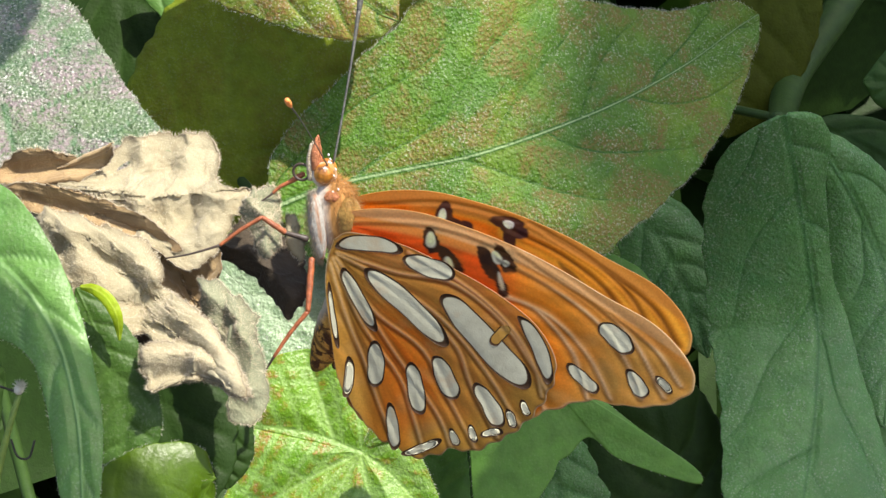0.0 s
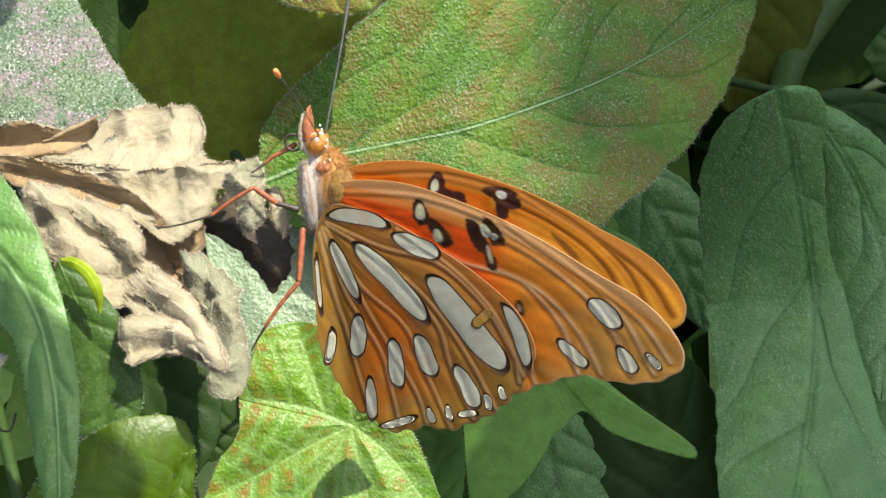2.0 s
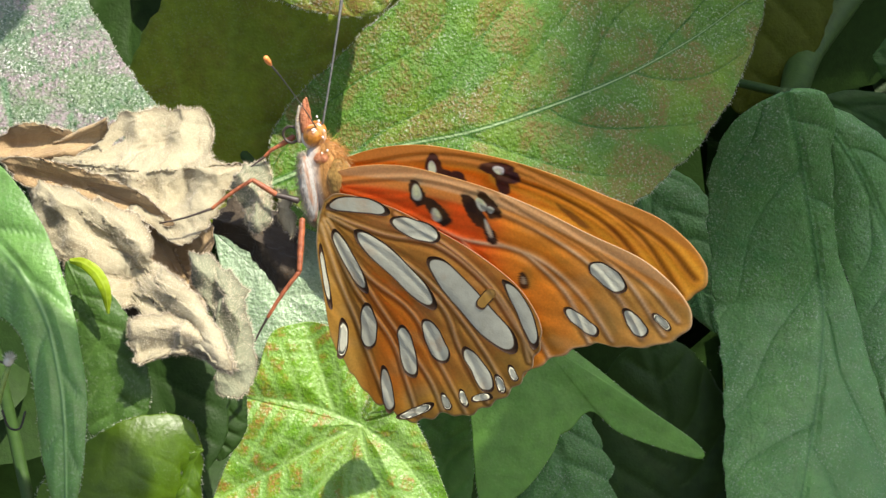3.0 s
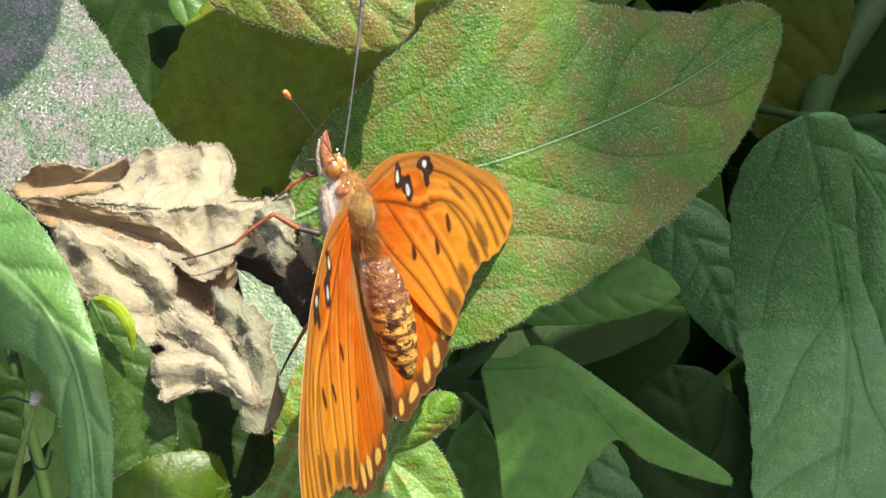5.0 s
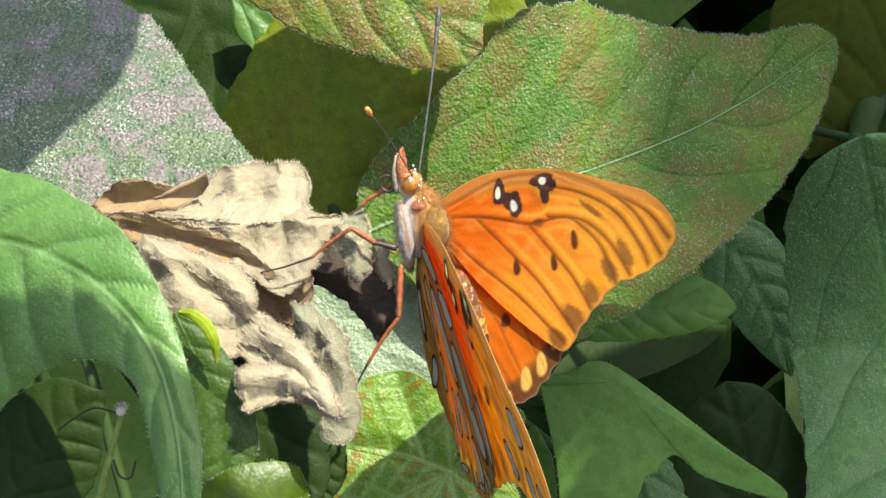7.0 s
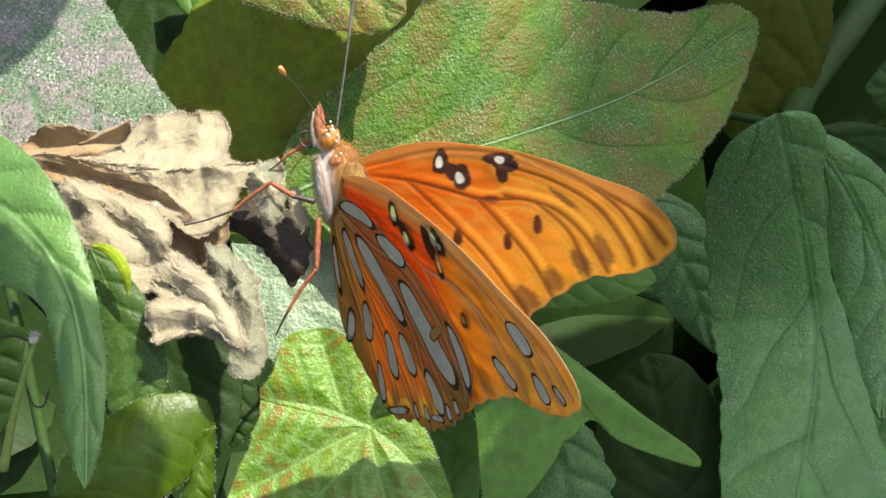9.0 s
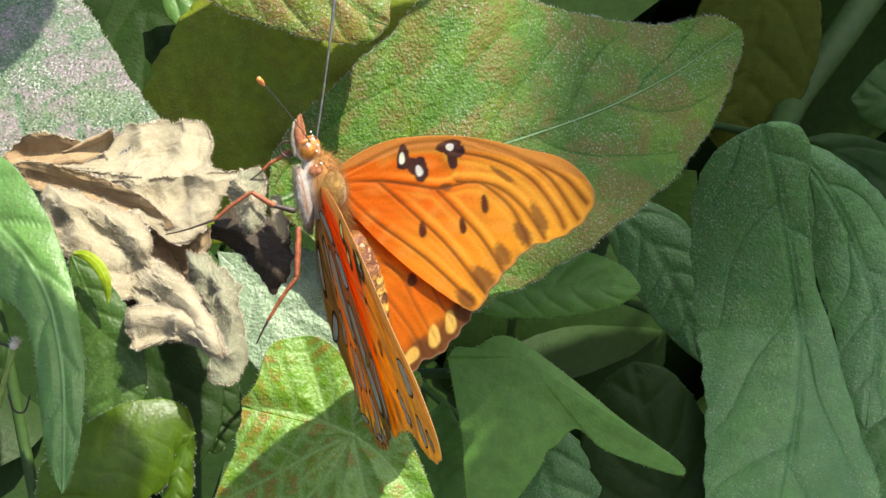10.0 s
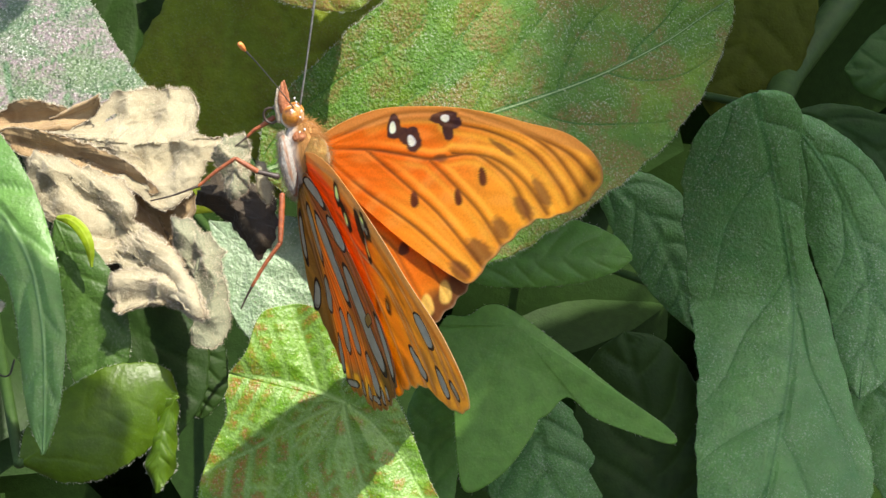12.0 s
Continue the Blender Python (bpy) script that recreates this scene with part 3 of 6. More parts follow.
GX, GY = np.meshgrid(gx, gy, indexing="ij")
gp = np.stack([GX, GY, 0 * GX], -1).reshape(-1, 3)
gp[:, 2] = np.where(np.abs(gp[:, :2]).max(1) < 3, 0.02 * crease(gp, 3.0, 3, 2.0), 0)
gi = np.arange(len(gp)).reshape(GX.shape)
gf = np.stack([gi[:-1, :-1], gi[1:, :-1], gi[1:, 1:], gi[:-1, 1:]], -1).reshape(-1, 4)
tagged(mesh_object("ground", gp, gf, SOIL), "dark bare soil under the leafy shrub", "ground", kind="structure")

# ---- the shrub ----
shrub = empty("shrub", (0.03, 0.30, 0.0), "leafy green shrub with downy, partly rust-blotched leaves", "shrub")
OFFSET = Vector((0.03, 0.30, 0.0))


STEMS = [[(0.03, 0.30, 0.0), (0.10, 0.28, 0.25), (0.17, 0.25, 0.5), (0.21, 0.20, 0.75), (0.23, 0.10, 0.95)],
         [(0.10, 0.28, 0.25), (-0.02, 0.26, 0.48), (-0.11, 0.18, 0.70), (-0.13, 0.06, 0.90)]]


def attach(ob, stalked=False):
    """Hangs a finished leaf or stem, placed in the world, on the shrub; a stalked one gets a stalk that runs back to the nearest stem."""
    ob.parent = shrub
    ob.matrix_parent_inverse = Matrix.Translation(-OFFSET)
    if stalked:
        foot = ob.location.copy()
        near = min((Vector(q) for s in STEMS for q in curve_through(s, 40)), key=lambda q: (q - foot).length)
        bend = foot.lerp(near, 0.45) + AWAY * 0.03
        attach(tube(None, "leaf_stalk", [foot, foot.lerp(bend, 0.4) + AWAY * 0.004, bend, near], [0.0006, 0.0007, 0.0009, 0.0012], STALK, "", 8, 18))
    return ob


attach(leaf(None, "leaf", GREEN, [(-19.2, 4.3, 34.1), (-12.2, 7.0, 35.1), (-4.2, 8.8, 35.9), (3.5, 10.4, 36.5), (12.0, 13.3, 39.0), (20.5, 17.0, 43.9), (28.5, 21.6, 48.4), (34.2, 25.7, 50.3), (37.3, 27.7, 51.1)],
     [(0, 0.3, 0.3), (0.04, 5.2, 4.5), (0.1, 8.1, 13.0), (0.25, 14.6, 19.5), (0.38, 19.5, 17.0), (0.5, 18.5, 15.1), (0.6, 15.1, 13.3), (0.7, 11.5, 11.6), (0.8, 8.3, 9.1), (0.88, 5.7, 6.4), (0.94, 4.0, 4.0), (0.975, 2.7, 2.6), (1, 0.3, 0.3)], "large downy green leaf blotched with rust between its veins", cup=1.4, arch=0.6, wave=0.35, waves=4, puff=0.36, veins=5, slant=0.55, fine=(230, 151), edge_down=1500, down=1800, down_long=0.42), True)
attach(leaf(None, "leaf", TOPGREEN, [(-30.5, 46.7, 19.5), (-20.0, 36.0, 21.5), (-11.7, 28.7, 23.0), (-6.9, 25.0, 23.4), (-4.6, 23.9, 23.4)],
     [(0, 0.2, 0.2), (0.1, 10.3, 6.7), (0.3, 18.2, 11.5), (0.55, 17.6, 10.0), (0.7, 14.9, 7.9), (0.8, 11.2, 6.4), (0.9, 7.0, 4.4), (0.96, 3.9, 2.7), (1, 0.2, 0.2)], "downy green leaf with brown rusty blotches and a rounded tip", cup=-1.5, puff=0.4, veins=5, slant=0.5, fine=(140, 81), edge_down=700, down=900, down_long=0.42))
attach(leaf(None, "leaf", SHEENGREEN, [(-70.2, 29.9, 13.7), (-55.4, 20.1, 11.7), (-45.1, 15.1, 10.1), (-37.3, 12.1, 8.8), (-31.4, 10.3, 7.8), (-26.2, 9.4, 6.8)],
     [(0, 0.2, 0.2), (0.12, 9.7, 8.5), (0.35, 16.5, 11.9), (0.55, 15.9, 11.4), (0.7, 12.2, 9.1), (0.8, 8.5, 6.5), (0.9, 4.8, 3.7), (0.96, 2.6, 2.0), (1, 0.2, 0.2)], "green leaf with the sun's silvery-grey glitter painted into its colour", cup=-0.8, puff=0.2, veins=6, fine=(120,70), face=(0.22,0.42,-0.88), edge_down=500, down=500, down_long=0.35), True)
attach(leaf(None, "leaf", OLIVE, [(-29.8, -0.4, 40.9), (-22.4, 11.9, 40.6), (-14.3, 23.6, 40.0), (-6.9, 33.1, 39.0), (-2.9, 38.3, 39.0)],
     [(0, 0.2, 0.2), (0.12, 9.8, 7.2), (0.3, 15.3, 13.0), (0.5, 16.0, 14.3), (0.7, 14.0, 14.3), (0.85, 7.8, 10.4), (0.95, 3.9, 4.6), (1, 0.2, 0.2)], "dark olive leaf lying in the shade of the leaf above", cup=-1.5, puff=0.3, veins=6, fine=(90,50)), True)
attach(leaf(None, "leaf", FRONT, [(-35.6, 33.9, 51.1), (-30.8, 30.4, 51.1), (-25.3, 27.5, 51.1), (-19.9, 25.3, 51.1)],
     [(0, 0.2, 0.2), (0.2, 4.1, 3.4), (0.5, 6.5, 4.1), (0.8, 4.1, 3.4), (1, 0.2, 0.2)], "small bright green leaf in the sun", puff=0.3, veins=5))
attach(leaf(None, "leaf", DEEPSHADE, [(-47.3, 52.1, 58.5), (-42.4, 39.2, 58.5), (-38.0, 27.6, 56.6), (-33.6, 17.5, 54.6)],
     [(0, 0.2, 0.2), (0.2, 9.1, 9.1), (0.5, 13.2, 12.5), (0.8, 8.4, 8.4), (1, 0.2, 0.2)], "leaf coloured dark green for deep shade", puff=0.3, veins=6))
attach(leaf(None, "leaf", DEEPSHADE, [(-55.6, 52.0, 42.9), (-51.7, 41.2, 42.9), (-46.4, 31.7, 42.9), (-42.5, 23.7, 42.9)],
     [(0, 0.2, 0.2), (0.2, 8.6, 8.6), (0.5, 10.6, 10.6), (0.8, 6.6, 6.6), (1, 0.2, 0.2)], "leaf coloured dark green for deep shade", puff=0.3, veins=6))
attach(leaf(None, "leaf", BLUEGREEN, [(40.0, 15.8, 49.1), (43.0, 6.4, 56.6), (45.4, -4.1, 61.4), (46.4, -10.7, 62.4), (45.3, -20.1, 58.5), (42.9, -29.8, 52.7), (41.3, -36.5, 49.7), (40.9, -44.0, 48.8)],
     [(0, 0.6, 0.6), (0.015, 2.9, 4.0), (0.04, 4.5, 6.7), (0.09, 5.2, 9.3), (0.17, 3.5, 11.3), (0.35, 2.8, 12.9), (0.44, 4.1, 13.3), (0.6, 8.3, 11.6), (0.74, 12.9, 10.0), (0.83, 12.5, 8.8), (0.92, 8.0, 6.2), (0.97, 4.0, 3.3), (1, 0.2, 0.2)], "long blue-green leaf with sunken arching veins, in shade", cup=-1.5, puff=0.5, veins=4.4, slant=0.62, fine=(230, 121), wave=0.5, waves=1.5, down=300, down_long=0.25, edge_down=150))
attach(leaf(None, "leaf", BLUEGREEN, [(44.0, 15.2, 64.4), (49.5, 10.3, 68.3), (54.5, 2.3, 72.2), (57.4, -8.2, 71.2), (55.4, -22.4, 66.3)],
     [(0, 0.3, 0.3), (0.08, 2.1, 2.3), (0.2, 4.2, 3.7), (0.38, 6.5, 5.9), (0.55, 7.0, 6.4), (0.72, 6.6, 5.3), (0.86, 4.7, 3.7), (0.95, 2.3, 2.0), (1, 0.3, 0.3)], "drooping blue-green leaf in shade", cup=-1.2, puff=0.4, veins=4.4, slant=0.6, fine=(150,80)))
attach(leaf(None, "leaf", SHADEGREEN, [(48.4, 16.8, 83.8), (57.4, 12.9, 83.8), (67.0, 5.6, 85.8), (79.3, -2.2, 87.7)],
     [(0, 0.3, 0.3), (0.1, 2.8, 2.4), (0.3, 5.2, 4.8), (0.5, 7.6, 8.0), (0.75, 6.4, 6.4), (1, 0.3, 0.3)], "leaf coloured dull green for shade", cup=-1.0, puff=0.4, veins=6), True)
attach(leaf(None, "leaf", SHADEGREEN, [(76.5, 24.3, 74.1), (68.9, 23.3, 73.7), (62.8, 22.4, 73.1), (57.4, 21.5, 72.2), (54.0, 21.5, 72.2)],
     [(0, 0.3, 0.3), (0.2, 4.6, 4.6), (0.45, 6.0, 6.5), (0.65, 5.5, 6.1), (0.8, 4.4, 4.7), (0.92, 2.8, 2.8), (1, 0.3, 0.3)], "oval leaf coloured dull green for shade", cup=-1.2, puff=0.35, veins=6), True)
attach(leaf(None, "leaf", BLUEGREEN, [(58.3, -17.6, 89.7), (63.9, -27.1, 89.7), (69.5, -36.6, 89.7), (73.5, -46.1, 89.7)],
     [(0, 0.3, 0.3), (0.2, 4.9, 4.9), (0.5, 6.9, 6.9), (0.8, 4.9, 4.9), (1, 0.2, 0.2)], "dull green leaf low in the shrub", puff=0.4, veins=6), True)
attach(leaf(None, "leaf", SHADEOLIVE, [(46.6, 51.9, 97.5), (44.6, 38.5, 97.5), (42.6, 26.9, 97.5), (39.8, 15.6, 97.5)],
     [(0, 0.3, 0.3), (0.2, 7.1, 7.1), (0.5, 9.6, 9.1), (0.8, 7.5, 7.5), (0.93, 3.7, 3.7), (1, 0.3, 0.3)], "olive leaf behind the larger ones, darkened in colour for shade", cup=-1.0, puff=0.3, veins=6), True)
attach(leaf(None, "leaf", BLUEGREEN, [(20.8, 7.8, 78.0), (27.4, 2.4, 78.0), (31.4, -4.5, 78.0), (34.9, -14.2, 78.0)],
     [(0, 0.3, 0.3), (0.15, 3.5, 3.5), (0.4, 5.8, 5.4), (0.65, 5.4, 4.7), (0.85, 2.7, 2.7), (1, 0.2, 0.2)], "grey-green leaf half hidden behind others", cup=-1.0, puff=0.4, veins=6), True)
attach(leaf(None, "leaf", FRESH, [(0.8, -6.4, 51.1), (7.8, -5.3, 52.3), (14.9, -4.8, 53.0), (20.5, -4.5, 53.6), (25.3, -4.6, 54.2)],
     [(0, 0.3, 0.3), (0.12, 2.1, 1.6), (0.3, 4.1, 3.3), (0.5, 4.8, 3.6), (0.7, 4.7, 3.4), (0.85, 3.4, 2.6), (0.94, 2.1, 1.6), (1, 0.3, 0.3)], "oval fresh green leaf in shade", cup=-0.8, puff=0.2, veins=7, fine=(90,50), edge_down=120, down_long=0.25), True)
attach(leaf(None, "leaf", DEEPSHADE, [(31.9, -46.1, 64.4), (29.6, -35.1, 64.4), (27.7, -24.9, 64.4), (25.8, -18.2, 63.4), (24.6, -14.0, 62.4)],
     [(0, 0.3, 0.3), (0.2, 8.2, 6.7), (0.45, 10.4, 8.2), (0.7, 9.6, 7.4), (0.85, 7.0, 5.9), (0.95, 4.1, 3.7), (1, 0.3, 0.3)], "rounded leaf coloured dark green for shade", cup=-1.0, puff=0.4, veins=6, edge_down=80, down_long=0.25), True)
attach(leaf(None, "leaf", BLUEGREEN, [(12.5, -20.6, 64.4), (14.1, -29.5, 64.4), (16.4, -38.3, 64.4), (18.7, -47.1, 64.4)],
     [(0, 0.3, 0.3), (0.2, 5.2, 5.9), (0.5, 7.8, 8.2), (0.8, 5.9, 5.9), (1, 0.3, 0.3)], "grey-green leaf below the lobed one", cup=-1.2, puff=0.5, veins=6))
attach(leaf(None, "leaf", FRESH, [(0.8, -40.3, 60.5), (-0.4, -32.4, 60.5), (-0.4, -25.8, 60.5), (0.6, -19.2, 60.5)],
     [(0, 0.3, 0.3), (0.2, 2.6, 2.9), (0.5, 3.5, 4.0), (0.8, 2.8, 3.1), (1, 0.2, 0.2)], "small dark green leaf in shade", cup=-0.6, puff=0.3, veins=6), True)
attach(leaf(None, "leaf", YELLOWGREEN, [(-8.0, -20.9, 26.5), (-5.4, -18.6, 25.5), (-3.0, -16.5, 25), (-0.6, -15.1, 24.5)],
     [(0, 0.5, 0.5), (0.25, 1.6, 1.6), (0.55, 2.0, 2.1), (0.8, 1.7, 1.8), (0.94, 0.9, 1.0), (1, 0.2, 0.2)], "small folded lobe of the yellowing leaf with a pale downy rim", cup=-1.2, puff=0.12, veins=5, fine=(80, 44), edge_down=320, down=300, down_long=0.3))
attach(leaf(None, "leaf", FRONT, [(-68.8, 5.9, -9.8), (-51.7, 3.8, -13.6), (-43.9, 2.2, -15.6), (-37.4, -1.4, -17.5), (-32.9, -6.6, -19.5), (-30.5, -12.3, -22.4), (-29.5, -17.9, -24.4), (-29.2, -25.0, -25.4)],
     [(0, 0.2, 0.2), (0.1, 7.4, 9.8), (0.3, 6.9, 16.2), (0.42, 6.1, 16.2), (0.52, 5.2, 10.1), (0.62, 3.4, 4.7), (0.72, 2.2, 2.5), (0.85, 1.9, 2.4), (0.95, 1.1, 1.5), (1, 0.1, 0.1)], "large downy bright green leaf drooping over in the foreground", cup=-2.2, puff=0.45, veins=9, slant=0.3, fine=(150,80), wave=0.3, edge_down=700, down_long=0.22), True)
attach(leaf(None, "leaf", YOUNG, [(-32.5, -3.4, -9.6), (-30.6, -7.6, -9.9), (-28.5, -12.9, -9.9), (-28.0, -20.6, -9.6)],
     [(0, 0.2, 0.2), (0.15, 2.0, 1.6), (0.4, 3.0, 2.7), (0.7, 3.3, 3.2), (0.9, 2.2, 2.4), (1, 0.2, 0.2)], "young green leaf with a curled rim", cup=-0.4, puff=0.2, veins=6, fine=(90, 50), edge_down=250, down_long=0.25))
attach(leaf(None, "leaf", YELLOW, [(-31.8, -3.3, -12), (-30.4, -3.5, -12.8), (-29.2, -4.4, -13), (-28.4, -5.9, -13), (-28.3, -8.0, -12)],
     [(0, 0.2, 0.2), (0.2, 0.45, 0.5), (0.5, 0.58, 0.6), (0.8, 0.4, 0.4), (1, 0.1, 0.1)], "curled yellow-green leaf rim", cup=-0.15, puff=0.05, veins=4, fine=(60, 20)))
attach(leaf(None, "leaf", BRIGHT, [(-34.9, -26.9, -12), (-30.4, -23.8, -12), (-26.0, -21.2, -11), (-22.6, -19.8, -10), (-20.3, -20.1, -9)],
     [(0, 0.2, 0.2), (0.15, 2.6, 4.0), (0.4, 3.6, 5.6), (0.65, 3.7, 5.4), (0.82, 3.0, 4.2), (0.93, 1.9, 2.6), (1, 0.2, 0.2)], "young glossy green leaf with a rounded tip", cup=-1.5, arch=0.6, puff=0.05, veins=5, fine=(110, 60), wave=0.35, waves=1.5, edge_down=300, down_long=0.25), True)
attach(leaf(None, "leaf", BRIGHT, [(-20.5, -20.5, -9.5), (-21.4, -22.6, -9.5), (-21.8, -25.6, -10), (-22.0, -29.6, -10)],
     [(0, 0.2, 0.2), (0.15, 0.9, 1.2), (0.4, 1.3, 1.5), (0.7, 1.5, 1.5), (1, 0.2, 0.2)], "narrow curled green leaf lobe", cup=-1.2, puff=0.2, veins=6, wave=0.5, edge_down=150, down_long=0.25))
# The dark leaf colour replaces shade cast by the dried leaf.
attach(leaf(None, "leaf", DEEPSHADE, [(-24.3, -11.4, 8), (-23.2, -15.8, 8), (-21.8, -20.3, 8), (-20.8, -23.3, 8)],
     [(0, 0.3, 0.3), (0.2, 3.0, 3.2), (0.5, 4.2, 4.2), (0.8, 3.4, 2.4), (0.93, 2.0, 1.2), (1, 0.3, 0.3)], "green leaf hanging below the dried one, coloured dark for shade", cup=-1.0, puff=0.3, veins=6, fine=(90, 50), edge_down=200, down_long=0.25), True)
attach(leaf(None, "leaf", DEEPSHADE, [(-33.8, -4.7, 5), (-29.2, -11.2, 4), (-25.7, -17.6, 3), (-23.4, -26.2, 2)],
     [(0, 0.3, 0.3), (0.2, 5.0, 5.0), (0.5, 7.0, 7.0), (0.8, 5.0, 5.0), (1, 0.3, 0.3)], "green leaf under the young ones, coloured dark for shade", cup=-0.8, puff=0.3, veins=6), True)
attach(leaf(None, "leaf", DEEPSHADE, [(-52.7, -26.0, 0.0), (-48.2, -18.4, 0.0), (-44.8, -14.0, 0.0), (-40.9, -11.3, 0.0)],
     [(0, 0.2, 0.2), (0.2, 4.4, 4.4), (0.5, 6.0, 6.0), (0.8, 4.4, 4.4), (1, 0.2, 0.2)], "green leaf under the foreground one, coloured dark for shade", puff=0.3, veins=6), True)
attach(lobed_leaf(None, "leaf", FRESH, (10.8, -13.4, 49.9),
     [(-9.5, -0.2), (-8.4, 1.2), (-6.8, 1.1), (-5.5, 1.4), (-3.5, 2.6), (-0.5, 2.0), (6.0, -2.6), (12.7, -7.9), (19.2, -12.5), (20.0, -14.5), (16.1, -13.6), (10.1, -11.4), (6.6, -8.8), (4.1, -11.0), (2.9, -11.7), (2.1, -13.7), (-1.2, -18.2), (-5.5, -20.8), (-6.9, -18.1), (-7.6, -10.1), (-8.6, -4.7), (-9.5, -0.2)],
     [[(-5.0, -2.2), (2.7, -6.0), (11.4, -9.9), (19.4, -14.0)], [(-5.0, -2.2), (-3.3, -8.0), (-3.9, -14.1), (-5.2, -20.1)], [(-5.0, -2.2), (-7.3, -0.4)]], "three-lobed fresh green leaf in shade", lean=(-0.10, 0.03), puff=0.14, cup=0.5, edge_down=120))
attach(lobed_leaf(None, "leaf", YELLOWGREEN, (-8.9, -22.5, 36),
     [(-13.9, 3.1), (-11.7, 5.7), (-10.9, 8.6), (-9.8, 10.5), (-7.6, 11.2), (-5.1, 11.4), (-2.5, 10.2), (0.0, 7.1), (2.9, 4.0), (6.0, 0.5), (8.0, -3.6), (9.9, -8.6), (12.1, -14.3), (7.7, -19.4), (0.1, -20.8), (-8.7, -19.6), (-16.1, -15.9), (-17.0, -10.8), (-15.5, -5.7), (-13.9, -1.9), (-14.2, 1.0), (-13.9, 3.1)],
     [[(0.0, 0.0), (-5.0, 1.9), (-9.5, 2.7), (-13.6, 3.0)], [(-3.1, 1.4), (-4.1, 4.5), (-5.4, 8.3), (-6.3, 11.0)], [(-1.2, -0.5), (-5.0, -2.4), (-10.7, -5.7), (-15.8, -8.2)], [(-0.6, -0.8), (-3.1, -5.0), (-6.9, -9.4), (-10.7, -15.2)], [(0.0, -0.8), (1.3, -6.2), (3.3, -13.1), (5.2, -18.2)], [(0.7, -0.5), (3.8, -3.0), (7.7, -8.0), (10.9, -13.7)]], "broad yellowing green leaf with red rust specks, in the sun", lean=(-0.02, -0.04), puff=0.7, cup=0.4, wave=0.5, fine=(260, 90), edge_down=700))
attach(lobed_leaf(None, "leaf", PALEGREEN, (-18.1, -8.0, 38.5),
     [(-8.0, 6.9), (-4.5, 6.7), (0.0, 7.7), (5.1, 6.4), (9.0, 2.6), (10.3, -2.5), (9.0, -7.6), (3.9, -9.5), (-1.2, -8.3), (-5.1, -3.8), (-6.7, 1.3), (-8.0, 6.9)],
     [[(-8.0, 6.9), (-3.2, 2.6), (2.6, -2.5), (9.0, -7.6)], [(-3.2, 2.6), (1.3, 3.2), (6.4, 5.2)], [(0.0, -0.3), (4.5, 0.1), (9.6, 0.1)], [(-3.2, 2.6), (-3.8, -1.3), (-4.4, -4.5)]], "glossy green leaf with sun glare put into its pale colour", lean=(0.05, -0.10), puff=0.35, cup=0.4, wave=0.3, fine=(180, 60), edge_down=200))
# stalks and sprouts
attach(tube(None, "stalk", [at(40.7, 16.0, 58.5), at(45.9, 17.6, 87.7), at(50.0, 24.5, 101.4), at(57.7, 35.0, 107.3), at(67.5, 48.9, 117.0)], [0.0008, 0.0014, 0.0022, 0.0024, 0.0026], STALK, "thick green stalk", 12, 30))
attach(tube(None, "stalk", [at(-8.7, -19.1, 48.8), at(-4.0, -14.9, 42.9), at(0.4, -12.3, 39.0), at(4.2, -8.8, 37.0)], [0.0006, 0.0008, 0.0011, 0.0006], STALK, "pale green sprout", 10, 20, None, 0.12))
attach(tube(None, "stalk", [at(-10.1, -16.4, 60.5), at(-3.7, -15.8, 54.6), at(2.3, -15.5, 51.7), at(6.2, -14.8, 51.1)], [0.0006, 0.0007, 0.0007, 0.0005], STALK, "thin green leaf stalk", 10, 20))
attach(tube(None, "stalk", [at(-36.6, -12.6, -14.6), at(-37.3, -14.9, -14.6), at(-38.6, -19.1, -13.6), at(-40.0, -24.5, -11.7)], [0.00025, 0.0003, 0.0004, 0.0005], PALESTALK, "thin yellow-green flower stalk", 9, 20))
bud = attach(blob(None, "bud", [at(-36.5, -12.0, -14.6)][0], (0.0004, 0.0006, 0.0004), PALEBUD, "tiny withered pale bud", 14, 16, 0.4))
tips = np.random.default_rng(12).normal(0, 1, (170, 3)) + np.array((0, 0, 1.4))
tips /= np.linalg.norm(tips, axis=1, keepdims=True)
hairs("bud_threads", tips * 0.0003, tips, 0.0006, bud, Vector((0, 0, 0)), 14, PALEBUD, 0.00005)
attach(tube(None, "tendril", [at(-42.6, -13.9, -13.6), at(-40.9, -12.7, -14.0), at(-39.0, -11.8, -14.4), at(-36.9, -12.3, -14.6)], [0.0001, 0.0001], BLACKTHREAD, "thin dark tendril", 6, 24))
attach(tube(None, "tendril", [at(-38.3, -16.9, -9.8), at(-37.7, -18.4, -9.8), at(-36.7, -18.5, -9.8), at(-36.2, -17.0, -9.8)], [0.0001, 0.0001], BLACKTHREAD, "thin dark tendril", 6, 24))
attach(tube(None, "stem", STEMS[0], [0.008, 0.006, 0.005, 0.003, 0.002], WOODY, "brown woody stem", 12, 40))
attach(tube(None, "stem", STEMS[1], [0.005, 0.004, 0.003, 0.002], WOODY, "brown woody stem", 12, 30))


# unseen leaves added overhead as sun blockers, which shade parts of the shrub
ACROSS = RIGHT * 0.857 + AWAY * 0.514
OVER = RIGHT * -0.369 + UP * 0.697 + AWAY * 0.615


